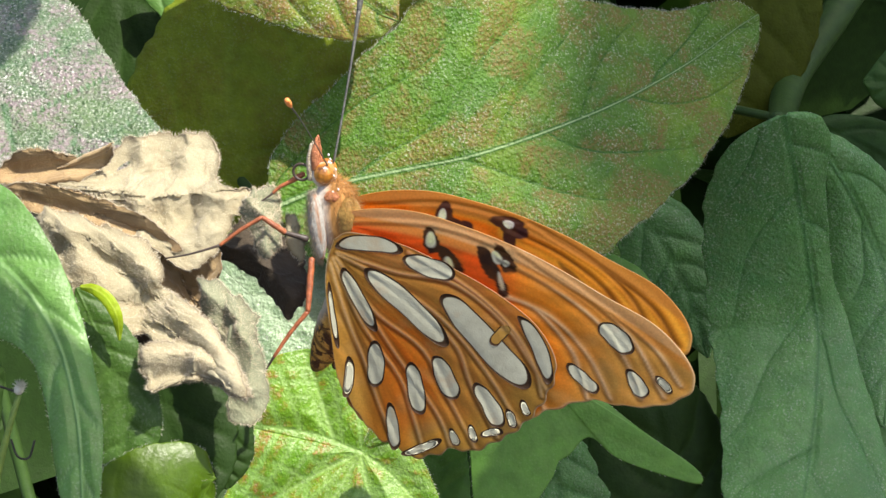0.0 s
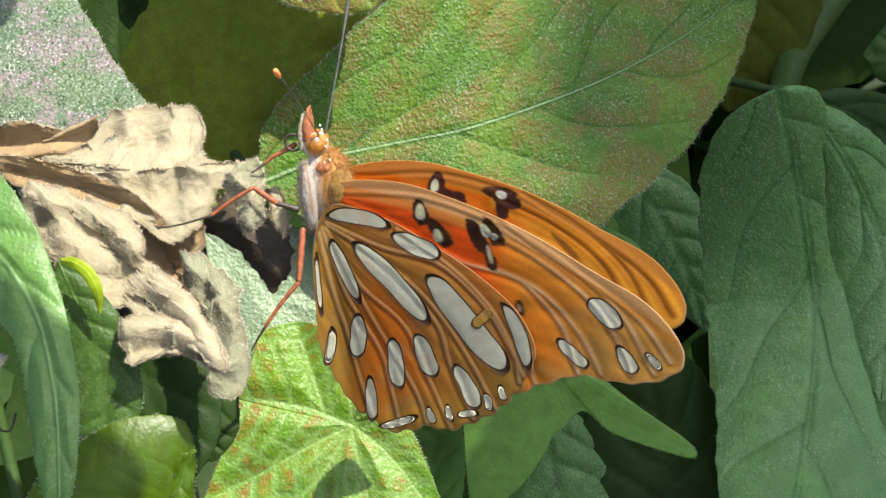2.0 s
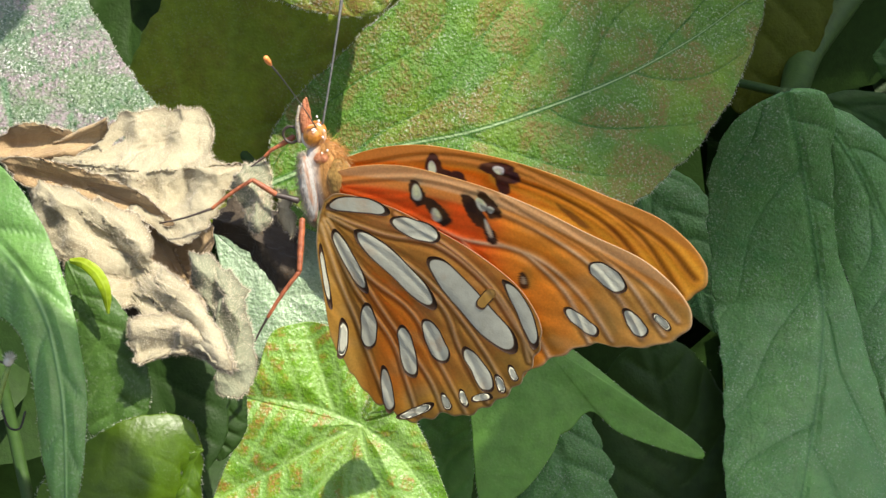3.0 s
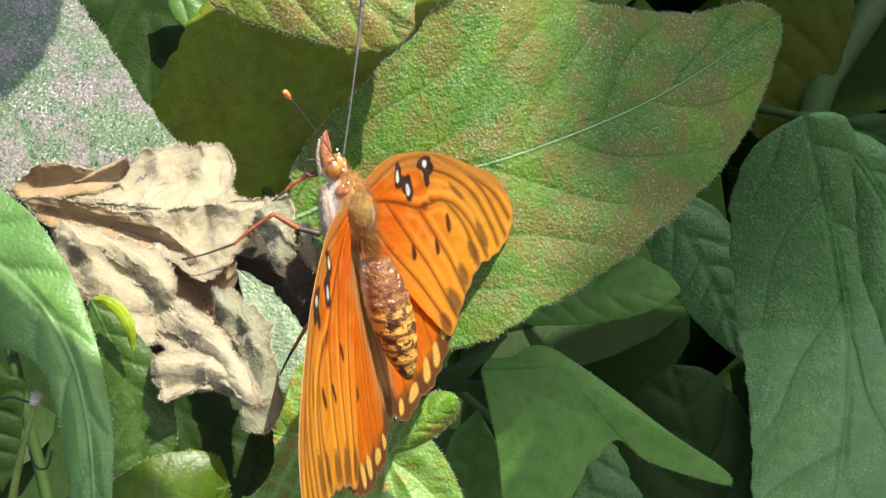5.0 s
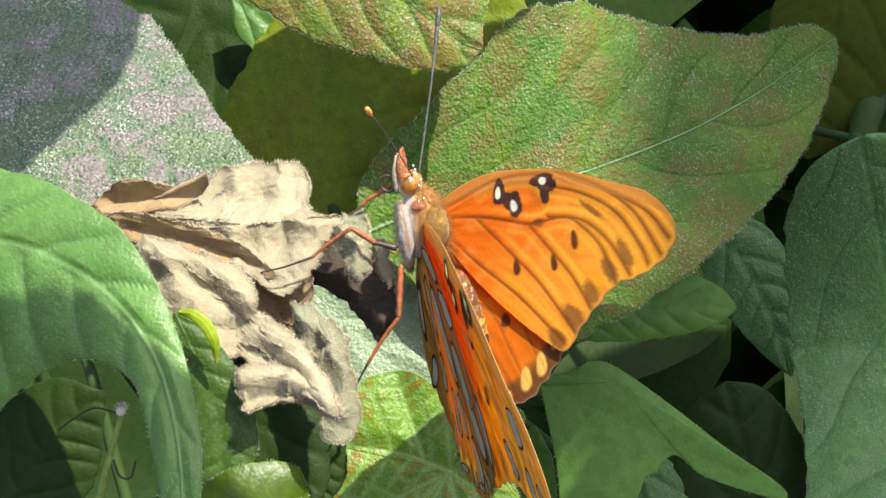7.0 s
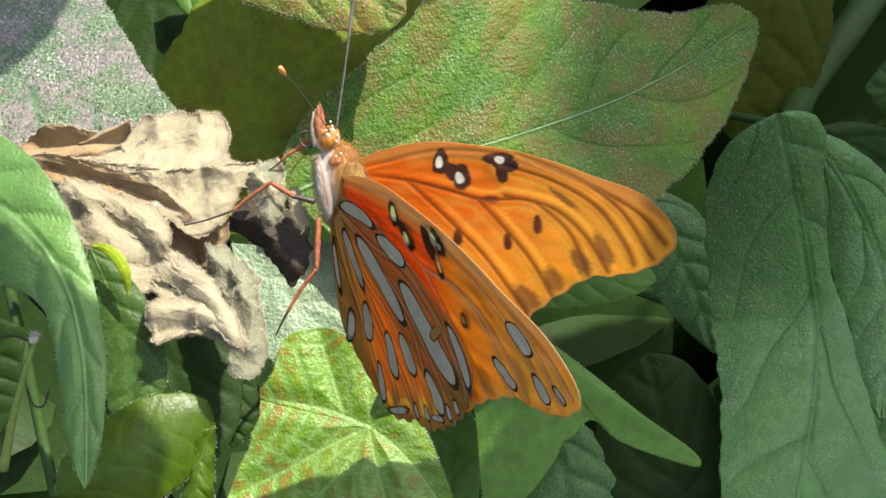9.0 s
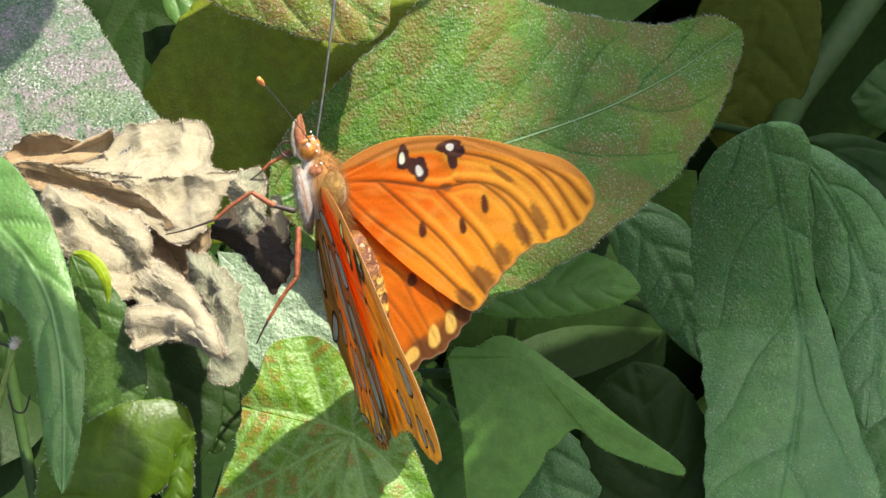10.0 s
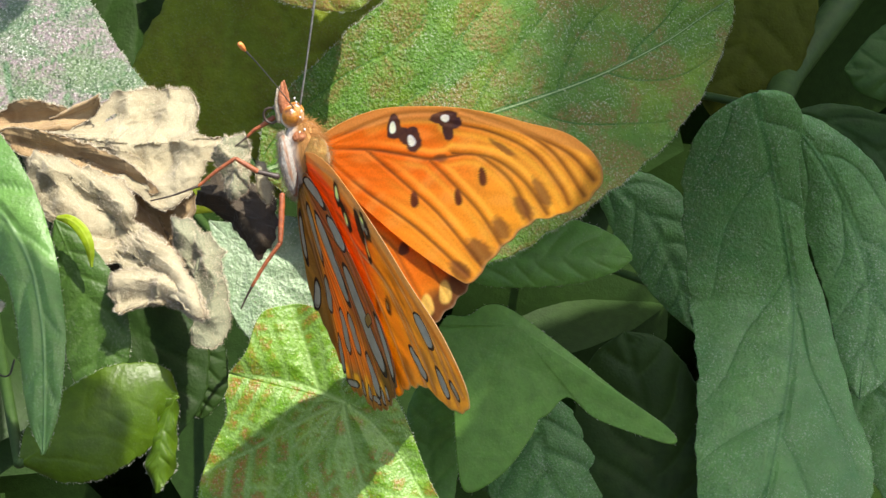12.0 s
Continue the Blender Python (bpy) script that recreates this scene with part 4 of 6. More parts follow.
def overhead(p, q, reach, long, wide, lean):
    """An unseen leaf added square to the sun as a blocker: p and q place its shadow (millimetres), reach is how far up
    the sun's way it hangs (metres).
    """
    c = (ACROSS * p + OVER * q) * 0.001 + SUN * reach
    way = ACROSS * math.cos(lean) + OVER * math.sin(lean)
    rib = []
    for k in (-0.5, -0.2, 0.2, 0.5):
        v = c + way * (k * long * 0.001) + SUN * (0.002 if abs(k) < 0.3 else 0)
        rib.append(tuple(w * 1000 for w in (v.dot(RIGHT), v.dot(UP), v.dot(AWAY))))
    w = wide / 2
    attach(leaf(None, "leaf", FRESH, rib, [(0, 0.3, 0.3), (0.1, w * 0.62, w * 0.62), (0.35, w, w), (0.65, w * 0.95, w * 0.95), (0.88, w * 0.6, w * 0.6), (1, 0.3, 0.3)], "unseen leaf added overhead to block the sun", (0.36, 0.72, -0.6), fine=(36, 18)), p > 40 and reach > 0.155)


for row in [(46, 3, 0.16, 44, 22, 0.0), (78, 2, 0.19, 46, 34, 0.1), (80, 28, 0.20, 56, 32, 0.3), (94, 60, 0.22, 76, 46, 0.1), (52, -14, 0.18, 50, 24, -0.2),
            (118, 20, 0.24, 60, 40, 1.5), (-46, -8, 0.13, 36, 18, -1.0), (74, 32, 1.4, 94, 54, 0.1), (-43, 46, 0.08, 40, 30, 0.5), (-62, 20, 0.16, 40, 22, 1.2),
            (43, 10, 0.12, 22, 15, 0.2), (14, 43.5, 0.05, 12, 5, 0.0), (33, 14, 0.8, 14, 7, 0.0), (46, 15, 0.15, 16, 9, 0.3), (-35, -15, 0.14, 17, 15, 0.2)]:
    overhead(*row)

dried = empty("dried_leaf", at(-27.8, -6.9, -3.9), "crumpled, withered tan leaf hanging in the shrub", "dried leaf")
DRIED_AT = dried.location.copy()


def wither(ob):
    ob.parent = dried
    ob.matrix_parent_inverse = Matrix.Translation(-DRIED_AT)
    return ob


wither(withered(None, "fold", DRY, (-27.8, 4.9, 4.3),
     [(-15.0, 2.0), (-12.5, 1.5), (-8.6, 1.7), (-6.1, 2.2), (-4.3, 4.1), (-2.7, 5.7), (-0.8, 6.1), (1.9, 6.4), (4.6, 6.2), (6.0, 4.9), (6.5, 1.9), (7.8, 0.8), (9.5, 0.9), (10.6, 0.5), (9.5, -1.0), (8.0, -1.8), (7.7, -3.5), (6.7, -4.8), (4.4, -6.7), (1.3, -5.1), (-1.9, -3.4), (-5.0, -1.6), (-9.5, -0.5), (-13.2, 0.5), (-15.0, 2.0)],
     [([(-8.2, 1.0), (-1.8, 0.5), (3.2, 0.9), (7.2, -0.1)], 1.71, 1.7), ([(-3.2, 2.1), (1.4, 2.2), (5.0, 1.7)], -1.045, 1.3), ([(-0.5, -4.2), (3.1, -4.0), (6.3, -3.3)], 1.14, 1.2), ([(-0.9, -0.7), (-0.5, -3.4)], 0.95, 1), ([(3.9, 0.4), (3.6, -3.0)], -0.95, 0.9), ([(-1.7, 5.9), (-0.9, 3.4), (-2.2, 1.6)], 0.855, 0.9), ([(3.2, 6.0), (3.0, 2.4)], 0.76, 1)], "crumpled pale tan upper fold of the dried leaf", lean=(0.05, -0.62), crumple=0.75, curl=0.5, down=1500, edge_down=1100))
wither(withered(None, "flap", DRYBROWN, (-36.9, 7.8, 3.1),
     [(-6.1, -0.8), (-4.5, 0.7), (-3.2, 1.6), (-0.7, 1.8), (2.0, 0.9), (4.5, 1.5), (5.8, 2.5), (5.3, 1.1), (3.9, -0.5), (2.0, -1.3), (-1.2, -1.8), (-4.3, -2.0), (-6.1, -0.8)],
     [([(-3.9, -0.3), (0.2, 0.1), (4.3, 0.5)], -1.33, 1.2), ([(-4.8, -1.6), (-1.1, -1.5), (2.5, -1.1)], 0.57, 0.6)], "brown turned-over flap with a downy rim", lean=(0.0, 0.30), crumple=0.45, curl=-0.3, edge_down=600))
wither(withered(None, "fold", DRYBROWN, (-32.1, 3.3, -1.2),
     [(-8.2, 2.6), (-5.9, 2.8), (-2.4, 2.3), (1.1, 1.2), (3.8, -0.0), (5.7, -1.3), (7.6, -3.2), (6.4, -3.4), (4.2, -3.0), (1.1, -1.9), (-2.0, -1.1), (-4.7, -0.2), (-6.6, 0.6), (-8.2, 2.6)],
     [([(-6.4, 1.5), (-2.0, 0.6), (2.4, -1.0), (5.9, -2.8)], -0.95, 0.8)], "shaded brown ridge with a downy rim", lean=(0.0, 0.35), crumple=0.525, curl=-0.2, edge_down=700))
wither(withered(None, "fold", DRY, (-27.6, -4.1, -7.4),
     [(-11.3, 8.5), (-7.0, 7.4), (-4.4, 6.5), (-1.4, 5.5), (1.0, 4.3), (2.2, 2.5), (2.7, 0.6), (3.8, -0.1), (6.2, -1.9), (8.3, -4.0), (9.9, -6.3), (10.6, -8.5), (7.8, -7.2), (5.1, -5.2), (2.7, -4.7), (1.0, -3.6), (-1.5, -3.3), (-4.5, -1.4), (-7.1, 1.1), (-9.4, 4.6), (-11.3, 8.5)],
     [([(-8.7, 7.2), (-4.4, 5.8), (-0.6, 4.0), (1.9, 1.5)], 1.71, 1.8), ([(3.0, 0.1), (0.2, -1.1), (-2.4, -0.2)], -1.71, 1.4), ([(3.8, -0.7), (7.0, -3.3), (9.9, -6.9)], 1.33, 1.3), ([(-5.3, 4.5), (-2.3, 2.4), (0.6, 0.6)], -0.76, 1.2), ([(-6.6, 5.8), (-4.9, 2.8), (-2.4, 0.2)], 0.95, 1.2), ([(1.0, -2.8), (3.6, -3.6), (7.0, -5.8)], -0.95, 1)], "pale downy rolled fold of the dried leaf", lean=(0.12, -0.80), crumple=0.825, curl=-0.9, down=1800, edge_down=1100))
wither(withered(None, "fold", DRY, (-21.3, -10.2, -12.1),
     [(-5.6, 1.5), (-2.9, 2.0), (0.4, 1.8), (2.9, 0.3), (4.5, -1.7), (4.7, -2.5), (3.7, -2.6), (1.2, -1.7), (-1.1, -1.4), (-2.9, -1.6), (-4.0, -2.2), (-5.0, -0.9), (-5.6, 1.5)],
     [([(-4.6, 1.0), (-1.2, 1.1), (2.1, -0.3), (4.3, -2.0)], 1.33, 1), ([(-3.8, -1.1), (-1.3, -0.6), (2.1, -1.2)], -0.76, 0.7), ([(-0.2, 1.6), (-0.4, -1.1)], 0.665, 0.6)], "downy lower fold of the dried leaf", lean=(0.0, -0.75), crumple=0.6, curl=-0.6, down=800, edge_down=800))
wither(withered(None, "fold", DRYGREEN, (-19.5, -7.1, -4.3),
     [(-3.2, 4.3), (-1.7, 4.3), (0.0, 3.3), (2.0, 1.4), (3.1, -1.1), (3.5, -3.9), (3.7, -6.5), (2.5, -8.5), (0.8, -8.4), (0.3, -6.7), (1.4, -5.6), (1.0, -3.9), (-0.7, -1.3), (-2.4, 1.3), (-3.2, 4.3)],
     [([(-2.3, 3.5), (0.2, 1.3), (2.1, -1.7), (2.5, -5.2)], 1.52, 1.2), ([(-0.6, 2.6), (-0.6, 0.0)], -0.76, 0.7)], "grey-green half-dried fold", lean=(0.1, -0.55), crumple=0.75, curl=-0.7, down=700, edge_down=600))
wither(withered(None, "flap", DRYGREEN, (-16.8, 2.8, 0.0),
     [(-2.3, 0.3), (-1.1, 2.0), (-0.2, 3.0), (0.9, 3.2), (1.4, 2.0), (1.7, -0.1), (2.0, -1.9), (1.2, -3.3), (-0.3, -3.2), (-1.1, -2.2), (-1.3, -1.0), (-2.3, 0.3)],
     [([(-1.1, 1.7), (-0.0, -0.5), (0.6, -2.7)], 1.14, 0.9), ([(1.1, 2.3), (0.9, -1.0)], -0.57, 0.6)], "greyish crumpled lobe of the dried leaf", lean=(-0.2, -0.3), crumple=0.9, curl=-0.4, down=600, edge_down=400))
wither(withered(None, "flap", DRY, (-14.1, 1.4, 2.3),
     [(-0.8, 1.7), (0.0, 2.0), (0.7, 0.4), (1.1, -2.0), (0.9, -2.8), (0.2, -2.2), (-0.5, -0.9), (-0.8, 1.7)],
     [], "pale lobe under the insect", lean=(0.0, -0.3), crumple=0.45, curl=-0.2, edge_down=120))
# Brown lobe whose dark tone also stands in for shadow under the insect.
wither(withered(None, "shadowed_lobe", DRYSHADE, (-17.5, -1.3, 6.8),
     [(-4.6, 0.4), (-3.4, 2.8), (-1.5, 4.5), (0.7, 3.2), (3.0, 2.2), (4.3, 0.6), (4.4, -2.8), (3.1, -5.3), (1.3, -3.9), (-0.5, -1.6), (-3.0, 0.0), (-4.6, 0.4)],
     [([(-3.4, 1.4), (-0.2, 0.5), (3.4, -3.2)], 1.52, 1.3)], "brown withered lobe, darkened in its colour for shade", lean=(0.1, -0.3), crumple=0.6, curl=-0.5, edge_down=200))
# Brown instead of pale tan here paints in the hollow's shadow.
wither(withered(None, "shadowed_lobe", DRYBROWN, (-24.4, -2.9, 1.6),
     [(-3.5, 3.2), (-0.6, 3.3), (2.7, 3.1), (3.6, 1.9), (3.1, -0.0), (1.8, -1.8), (2.3, -4.5), (3.5, -7.1), (0.8, -5.3), (-1.8, -1.8), (-3.5, 3.2)],
     [([(-1.8, 1.8), (0.4, -1.3), (2.2, -5.4)], -1.52, 1.6)], "hollow between the folds, coloured brown for shade", lean=(0.0, -0.2), crumple=0.75, curl=0.5))
# Dark sheet that stands in for the shade between two folds.
wither(withered(None, "shadowed_lobe", DRYSHADE, (-26.1, -8.7, -5.5),
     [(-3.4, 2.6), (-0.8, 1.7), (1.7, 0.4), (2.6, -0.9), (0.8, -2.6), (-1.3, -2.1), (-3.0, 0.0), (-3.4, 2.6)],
     [], "hollow between the folds, coloured dark for shade", lean=(0.0, -0.3), crumple=0.45, curl=0.4))

# ---- deep foliage behind ----
def foliage(name, count, box, size, material, seed, label):
    """Many leaves too far or too dark to tell apart, in one mesh."""
    rng = np.random.default_rng(seed)
    ns, nq = 7, 5
    s = np.linspace(0, 1, ns)[:, None]
    q = np.linspace(-1, 1, nq)[None]
    width = 0.34 * np.sin(np.pi * s**0.8) ** 0.8
    vs, fs, base = [], [], 0
    i = np.arange(ns * nq).reshape(ns, nq)
    quad = np.stack([i[:-1, :-1], i[:-1, 1:], i[1:, 1:], i[1:, :-1]], -1).reshape(-1, 4)
    for _ in range(count):
        c = np.array(at(*[rng.uniform(a, b) for a, b in box]))
        e1 = rng.normal(0, 1, 3) + np.array((0, -0.2, -0.9))
        e1 /= np.linalg.norm(e1)
        n = rng.normal(0, 0.5, 3) + np.array((0, -0.8, 0.6))
        n -= n @ e1 * e1
        n /= np.linalg.norm(n)
        e2 = np.cross(n, e1)
        k = size * rng.uniform(0.6, 1.3)
        g = c + k * (s[..., None] * e1 + (q * width)[..., None] * e2 + (0.12 * np.abs(q) * width + 0.15 * np.sin(np.pi * s))[..., None] * n)
        vs.append(g.reshape(-1, 3))
        fs.append(quad + base)
        base += ns * nq
    v = np.vstack(vs)
    return tagged(mesh_object(name, v, np.vstack(fs), material, None, "", None, {"vein": np.zeros(len(v)), "rim": np.zeros(len(v))}), label, "foliage", kind="stuff")


# Gaps read as shaded because these leaves are coloured nearly black.
foliage("deep_foliage", 520, ((-150, 190), (-120, 110), (150, 330)), 0.055, DEEPSHADE, 3, "dense foliage deep inside the shrub, coloured dark for shade")
# Out-of-view layer added to keep light off the deep foliage.
foliage("unseen_shade_foliage", 150, ((-160, 260), (130, 210), (150, 330)), 0.06, DEEPSHADE, 8, "unseen dense foliage added above to shade the shrub's inside")

# ---- the butterfly ----
SIDE_D = RIGHT * 0.9716 - UP * 0.0131 - AWAY * 0.2364    # its back
SIDE_H = RIGHT * -0.0856 + UP * 0.9114 - AWAY * 0.4025   # its head
SIDE_L = RIGHT * -0.2208 - UP * 0.4113 - AWAY * 0.8844   # its left
HINGE = 0.0017
butterfly = new("butterfly")
butterfly.empty_display_size = 0.005
tagged(butterfly, "orange butterfly with silver-spotted wing undersides, clinging to a dried leaf", "butterfly")

FORE = [(-1.1, -0.7), (-0.4, 0.6), (3.6, 1.5), (8.1, 1.3), (12.5, 0.0), (16.8, -1.7), (21.0, -3.9), (25.1, -6.5), (29.3, -9.1), (31.7, -11.7), (32.9, -14.0),
        (33.0, -15.6), (32.0, -17.0), (29.8, -17.9), (27.8, -18.1), (25.3, -17.9), (23.3, -17.5), (20.4, -18.4), (17.7, -19.5), (15.6, -20.7), (13.6, -21.2),
        (8.8, -15.6), (4.2, -8.9), (0.9, -3.2), (-1.1, -0.7)]
HIND = [(-0.4, -1.5), (1.4, -0.9), (5.7, -2.1), (9.8, -4.3), (13.9, -7.0), (17.4, -10.4), (18.9, -13.5), (19.0, -15.8), (18.1, -17.9), (16.5, -20.1),
        (14.3, -22.1), (11.5, -23.6), (9.4, -24.4), (7.6, -24.1), (5.8, -24.7), (3.3, -25.0), (1.8, -23.7), (0.3, -23.0), (-0.9, -21.0), (-1.8, -18.3),
        (-2.4, -15.7), (-2.2, -11.0), (-1.9, -6.2), (-1.3, -3.4), (-0.4, -1.5)]
# bent silver patches: start, middle, end and the half width
HIND_DISC = [(-0.4, -2.3, 2.8, -2.0, 6.2, -3.0, 0.66), (6.0, -3.7, 8.5, -4.6, 10.8, -5.7, 0.82), (2.1, -4.6, 5.4, -8.1, 8.9, -12.9, 1.0), (0.0, -4.4, 0.8, -7.3, 2.1, -11.2, 0.62),
             (1.8, -12.1, 1.4, -14.7, 0.7, -17.2, 0.72), (5.0, -14.5, 4.9, -17.3, 5.0, -20.3, 0.76), (7.4, -13.9, 8.1, -16.2, 8.6, -18.7, 0.86), (9.2, -7.5, 12.4, -12.0, 16.1, -17.6, 1.30)]
HIND_OUTER = [(16.2, -9.9, 17.7, -13.2, 18.0, -17.3, 0.62), (10.9, -16.9, 12.0, -19.4, 12.6, -21.8, 0.80), (2.0, -18.9, 1.9, -21.6, 1.5, -24.2, 0.54),
              (-1.1, -13.6, -1.4, -15.9, -2.1, -17.9, 0.40), (-1.5, -5.6, -1.7, -9.0, -1.8, -12.6, 0.22)]
HIND_EDGE = [(2.2, -24.6, 4.4, -24.0, 6.6, -23.0, 0.40), (7.7, -21.8, 7.9, -22.9, 8.2, -23.7, 0.38), (9.7, -21.4, 9.8, -22.4, 10.0, -23.4, 0.34), (10.6, -22.7, 11.6, -22.3, 12.9, -22.3, 0.36),
             (13.6, -19.8, 13.9, -20.9, 14.0, -21.9, 0.40), (15.2, -18.8, 15.4, -19.8, 15.6, -20.6, 0.36)]
FORE_SILVER = [(24.4, -9.4, 25.8, -10.6, 27.4, -12.3, 0.82), (21.2, -13.6, 22.6, -15.2, 23.9, -16.7, 0.60), (26.8, -14.0, 27.7, -15.7, 28.2, -17.1, 0.62), (29.4, -14.7, 30.2, -15.6, 30.7, -16.6, 0.38)]
NOTCH = (15.3, -11.0, 14.2, -11.8, 13.3, -12.9, 0.50)
UNDER_BLACK = [(8.8, -0.2, 9.3, -2.6, 0.75), (9.8, -1.9, 11.6, -4.7, 0.72), (13.7, -1.8, 15.0, -5.0, 0.75), (15.2, -1.7, 16.6, -4.3, 0.70), (15.3, -4.8, 15.7, -6.8, 0.52)]
UNDER_WHITE = [(9.1, -0.6, 9.0, -2.1, 0.50), (10.5, -3.0, 10.6, -4.3, 0.46), (14.9, -2.3, 15.5, -3.5, 0.44), (15.8, -3.2, 16.2, -3.7, 0.34), (15.3, -4.3, 15.6, -6.2, 0.22)]
# ovals: both ends and the half width
FORE_BLACK = [(9.5, 0.2, 9.0, -2.4, 0.85), (11.3, -1.9, 11.1, -4.6, 0.95), (13.6, -1.8, 16.8, -2.8, 0.75), (15.3, -2.2, 15.5, -5.0, 0.62)]
FORE_WHITE = [(9.2, -0.5, 9.0, -1.8, 0.40), (10.8, -2.7, 11.1, -4.0, 0.45), (14.9, -2.1, 15.8, -2.7, 0.42)]
BLACK_LINKS = [(9.6, -1.6, 11.0, -3.4, 0.8), (14.6, -2.6, 17.2, -3.6, 0.7)]
FORE_DARK = [(18.5, -9.3, 18.3, -11.4, 0.5), (9.9, -8.8, 9.7, -10.6, 0.5), (15.0, -10.5, 14.9, -12.4, 0.45)]
FORE_SMUDGE = [(21.6, -14.0, 23.1, -16.9, 0.9), (18.7, -15.3, 19.6, -18.2, 0.95), (14.8, -16.6, 17.2, -19.7, 1.1), (13.1, -6.2, 14.7, -6.8, 0.45),
               (24.4, -12.7, 25.6, -16.7, 0.7), (12.3, -18.1, 14.0, -20.8, 0.9), (20.1, -6.6, 22.9, -9.7, 0.35)]
HIND_YELLOW = [(11.9, -19.9, 11.7, -22.6, 0.8), (9.4, -20.6, 9.2, -23.2, 0.85), (4.7, -23.3, 6.9, -22.5, 0.85), (14.0, -18.5, 14.2, -20.5, 0.7), (3.0, -22.2, 2.8, -23.9, 0.6)]
FORE_VEINS = [[(-0.4, 0.1), (7.7, 0.2), (11.7, -0.5), (16.2, -2.1)], [(0.1, -0.3), (5.5, -2.3), (9.7, -4.5), (12.5, -6.1), (14.2, -6.6)],
              [(14.2, -6.6), (17.8, -7.5), (19.8, -9.4), (21.9, -12.7), (22.9, -17.3)], [(15.4, -6.5), (20.0, -8.8), (23.2, -12.7), (25.1, -17.3)],
              [(15.5, -3.0), (20.5, -5.9), (24.9, -9.9), (27.4, -14.8), (28.0, -17.2)], [(17.4, -2.3), (23.0, -6.2), (27.4, -10.8), (30.1, -17.0)],
              [(19.0, -3.5), (24.7, -7.6), (29.3, -11.6), (31.7, -15.7)], [(12.5, -6.1), (14.8, -9.9), (17.1, -14.1), (18.8, -18.8)],
              [(5.5, -2.3), (9.2, -7.7), (12.4, -12.7), (15.9, -20.1)], [(0.6, -1.3), (4.6, -6.9), (9.3, -12.9), (14.1, -20.5)]]
HIND_VEINS = [[(6.7, -3.1), (11.6, -6.6), (15.2, -10.8), (17.0, -15.5), (17.2, -18.5)], [(-0.3, -2.9), (5.3, -5.1), (10.4, -6.3), (14.5, -10.3), (16.7, -15.0), (17.8, -18.1)], [(-0.3, -3.1), (3.1, -5.2), (8.5, -9.6), (12.0, -15.3), (14.6, -21.6)],
              [(5.4, -6.7), (9.6, -12.6), (10.5, -17.1), (12.2, -22.8)], [(-0.5, -3.4), (2.3, -9.0), (6.3, -13.1), (7.9, -18.1), (9.8, -24.0)],
              [(-0.5, -3.4), (2.3, -10.6), (3.8, -14.1), (6.6, -20.2), (7.4, -23.8)], [(-0.8, -3.4), (0.7, -10.0), (3.5, -16.1), (4.1, -20.2), (4.6, -24.3)],
              [(-1.1, -3.8), (-0.5, -9.8), (0.3, -14.5), (0.9, -19.2), (1.7, -23.4)]]


def oval(x, y, o):
    """Below 1 inside an oval; tapered a little towards its first end."""
    ax, ay, bx, by, half = o
    cx, cy, lx, ly = (ax + bx) / 2, (ay + by) / 2, (bx - ax) / 2, (by - ay) / 2
    long = math.hypot(lx, ly)
    u = ((x - cx) * lx + (y - cy) * ly) / long
    v = (-(x - cx) * ly + (y - cy) * lx) / long
    return (np.abs(u / (long + half * 0.15)) ** 2.4 + np.abs(v / (half * (1 + 0.22 * u / long))) ** 2.2) ** 0.45


def off_lines(x, y, lines):
    """Distance to the nearest of some curves, and how far along it that is (0 to 1)."""
    best, along = np.full(x.shape, 1e9), np.zeros(x.shape)
    for line in lines:
        c = curve_through([(a, b, 0) for a, b in line], 22)[:, :2]
        for k in range(21):
            sx, sy = c[k + 1] - c[k]
            u = np.clip(((x - c[k, 0]) * sx + (y - c[k, 1]) * sy) / (sx * sx + sy * sy), 0, 1)
            d = np.hypot(x - c[k, 0] - u * sx, y - c[k, 1] - u * sy)
            along = np.where(d < best, (k + u) / 21, along)
            best = np.minimum(best, d)
    return best, along


def lay(colour, mask, tint):
    return colour * (1 - mask[..., None]) + np.array(tint) * mask[..., None]


def soft(value, low, high):
    u = np.clip((value - low) / (high - low), 0, 1)
    return u * u * (3 - 2 * u)


def waver(x, y, f, seed):
    return np.sin(x * f + 1.7 * np.sin(y * f * 0.7 + seed)) * np.sin(y * f * 1.3 + seed)


def streaks(x, y, seed):
    """Fine lines of scales that fan out from the wing's root, about -1 to 1."""
    a, r = np.arctan2(y + 1.0, x + 4.0), np.hypot(x + 4.0, y + 1.0)
    w = np.sin(a * 47 + seed + 1.4 * np.sin(r * 0.5 + seed)) + 0.8 * np.sin(a * 91 + 2 * seed + 1.1 * np.sin(r * 0.8)) + 0.6 * np.sin(a * 23 + r * 0.35 + seed)
    return w / 2.0


def scaled(c, x, y, seed, amount):
    return c * (1 + amount * streaks(x, y, seed))[..., None]


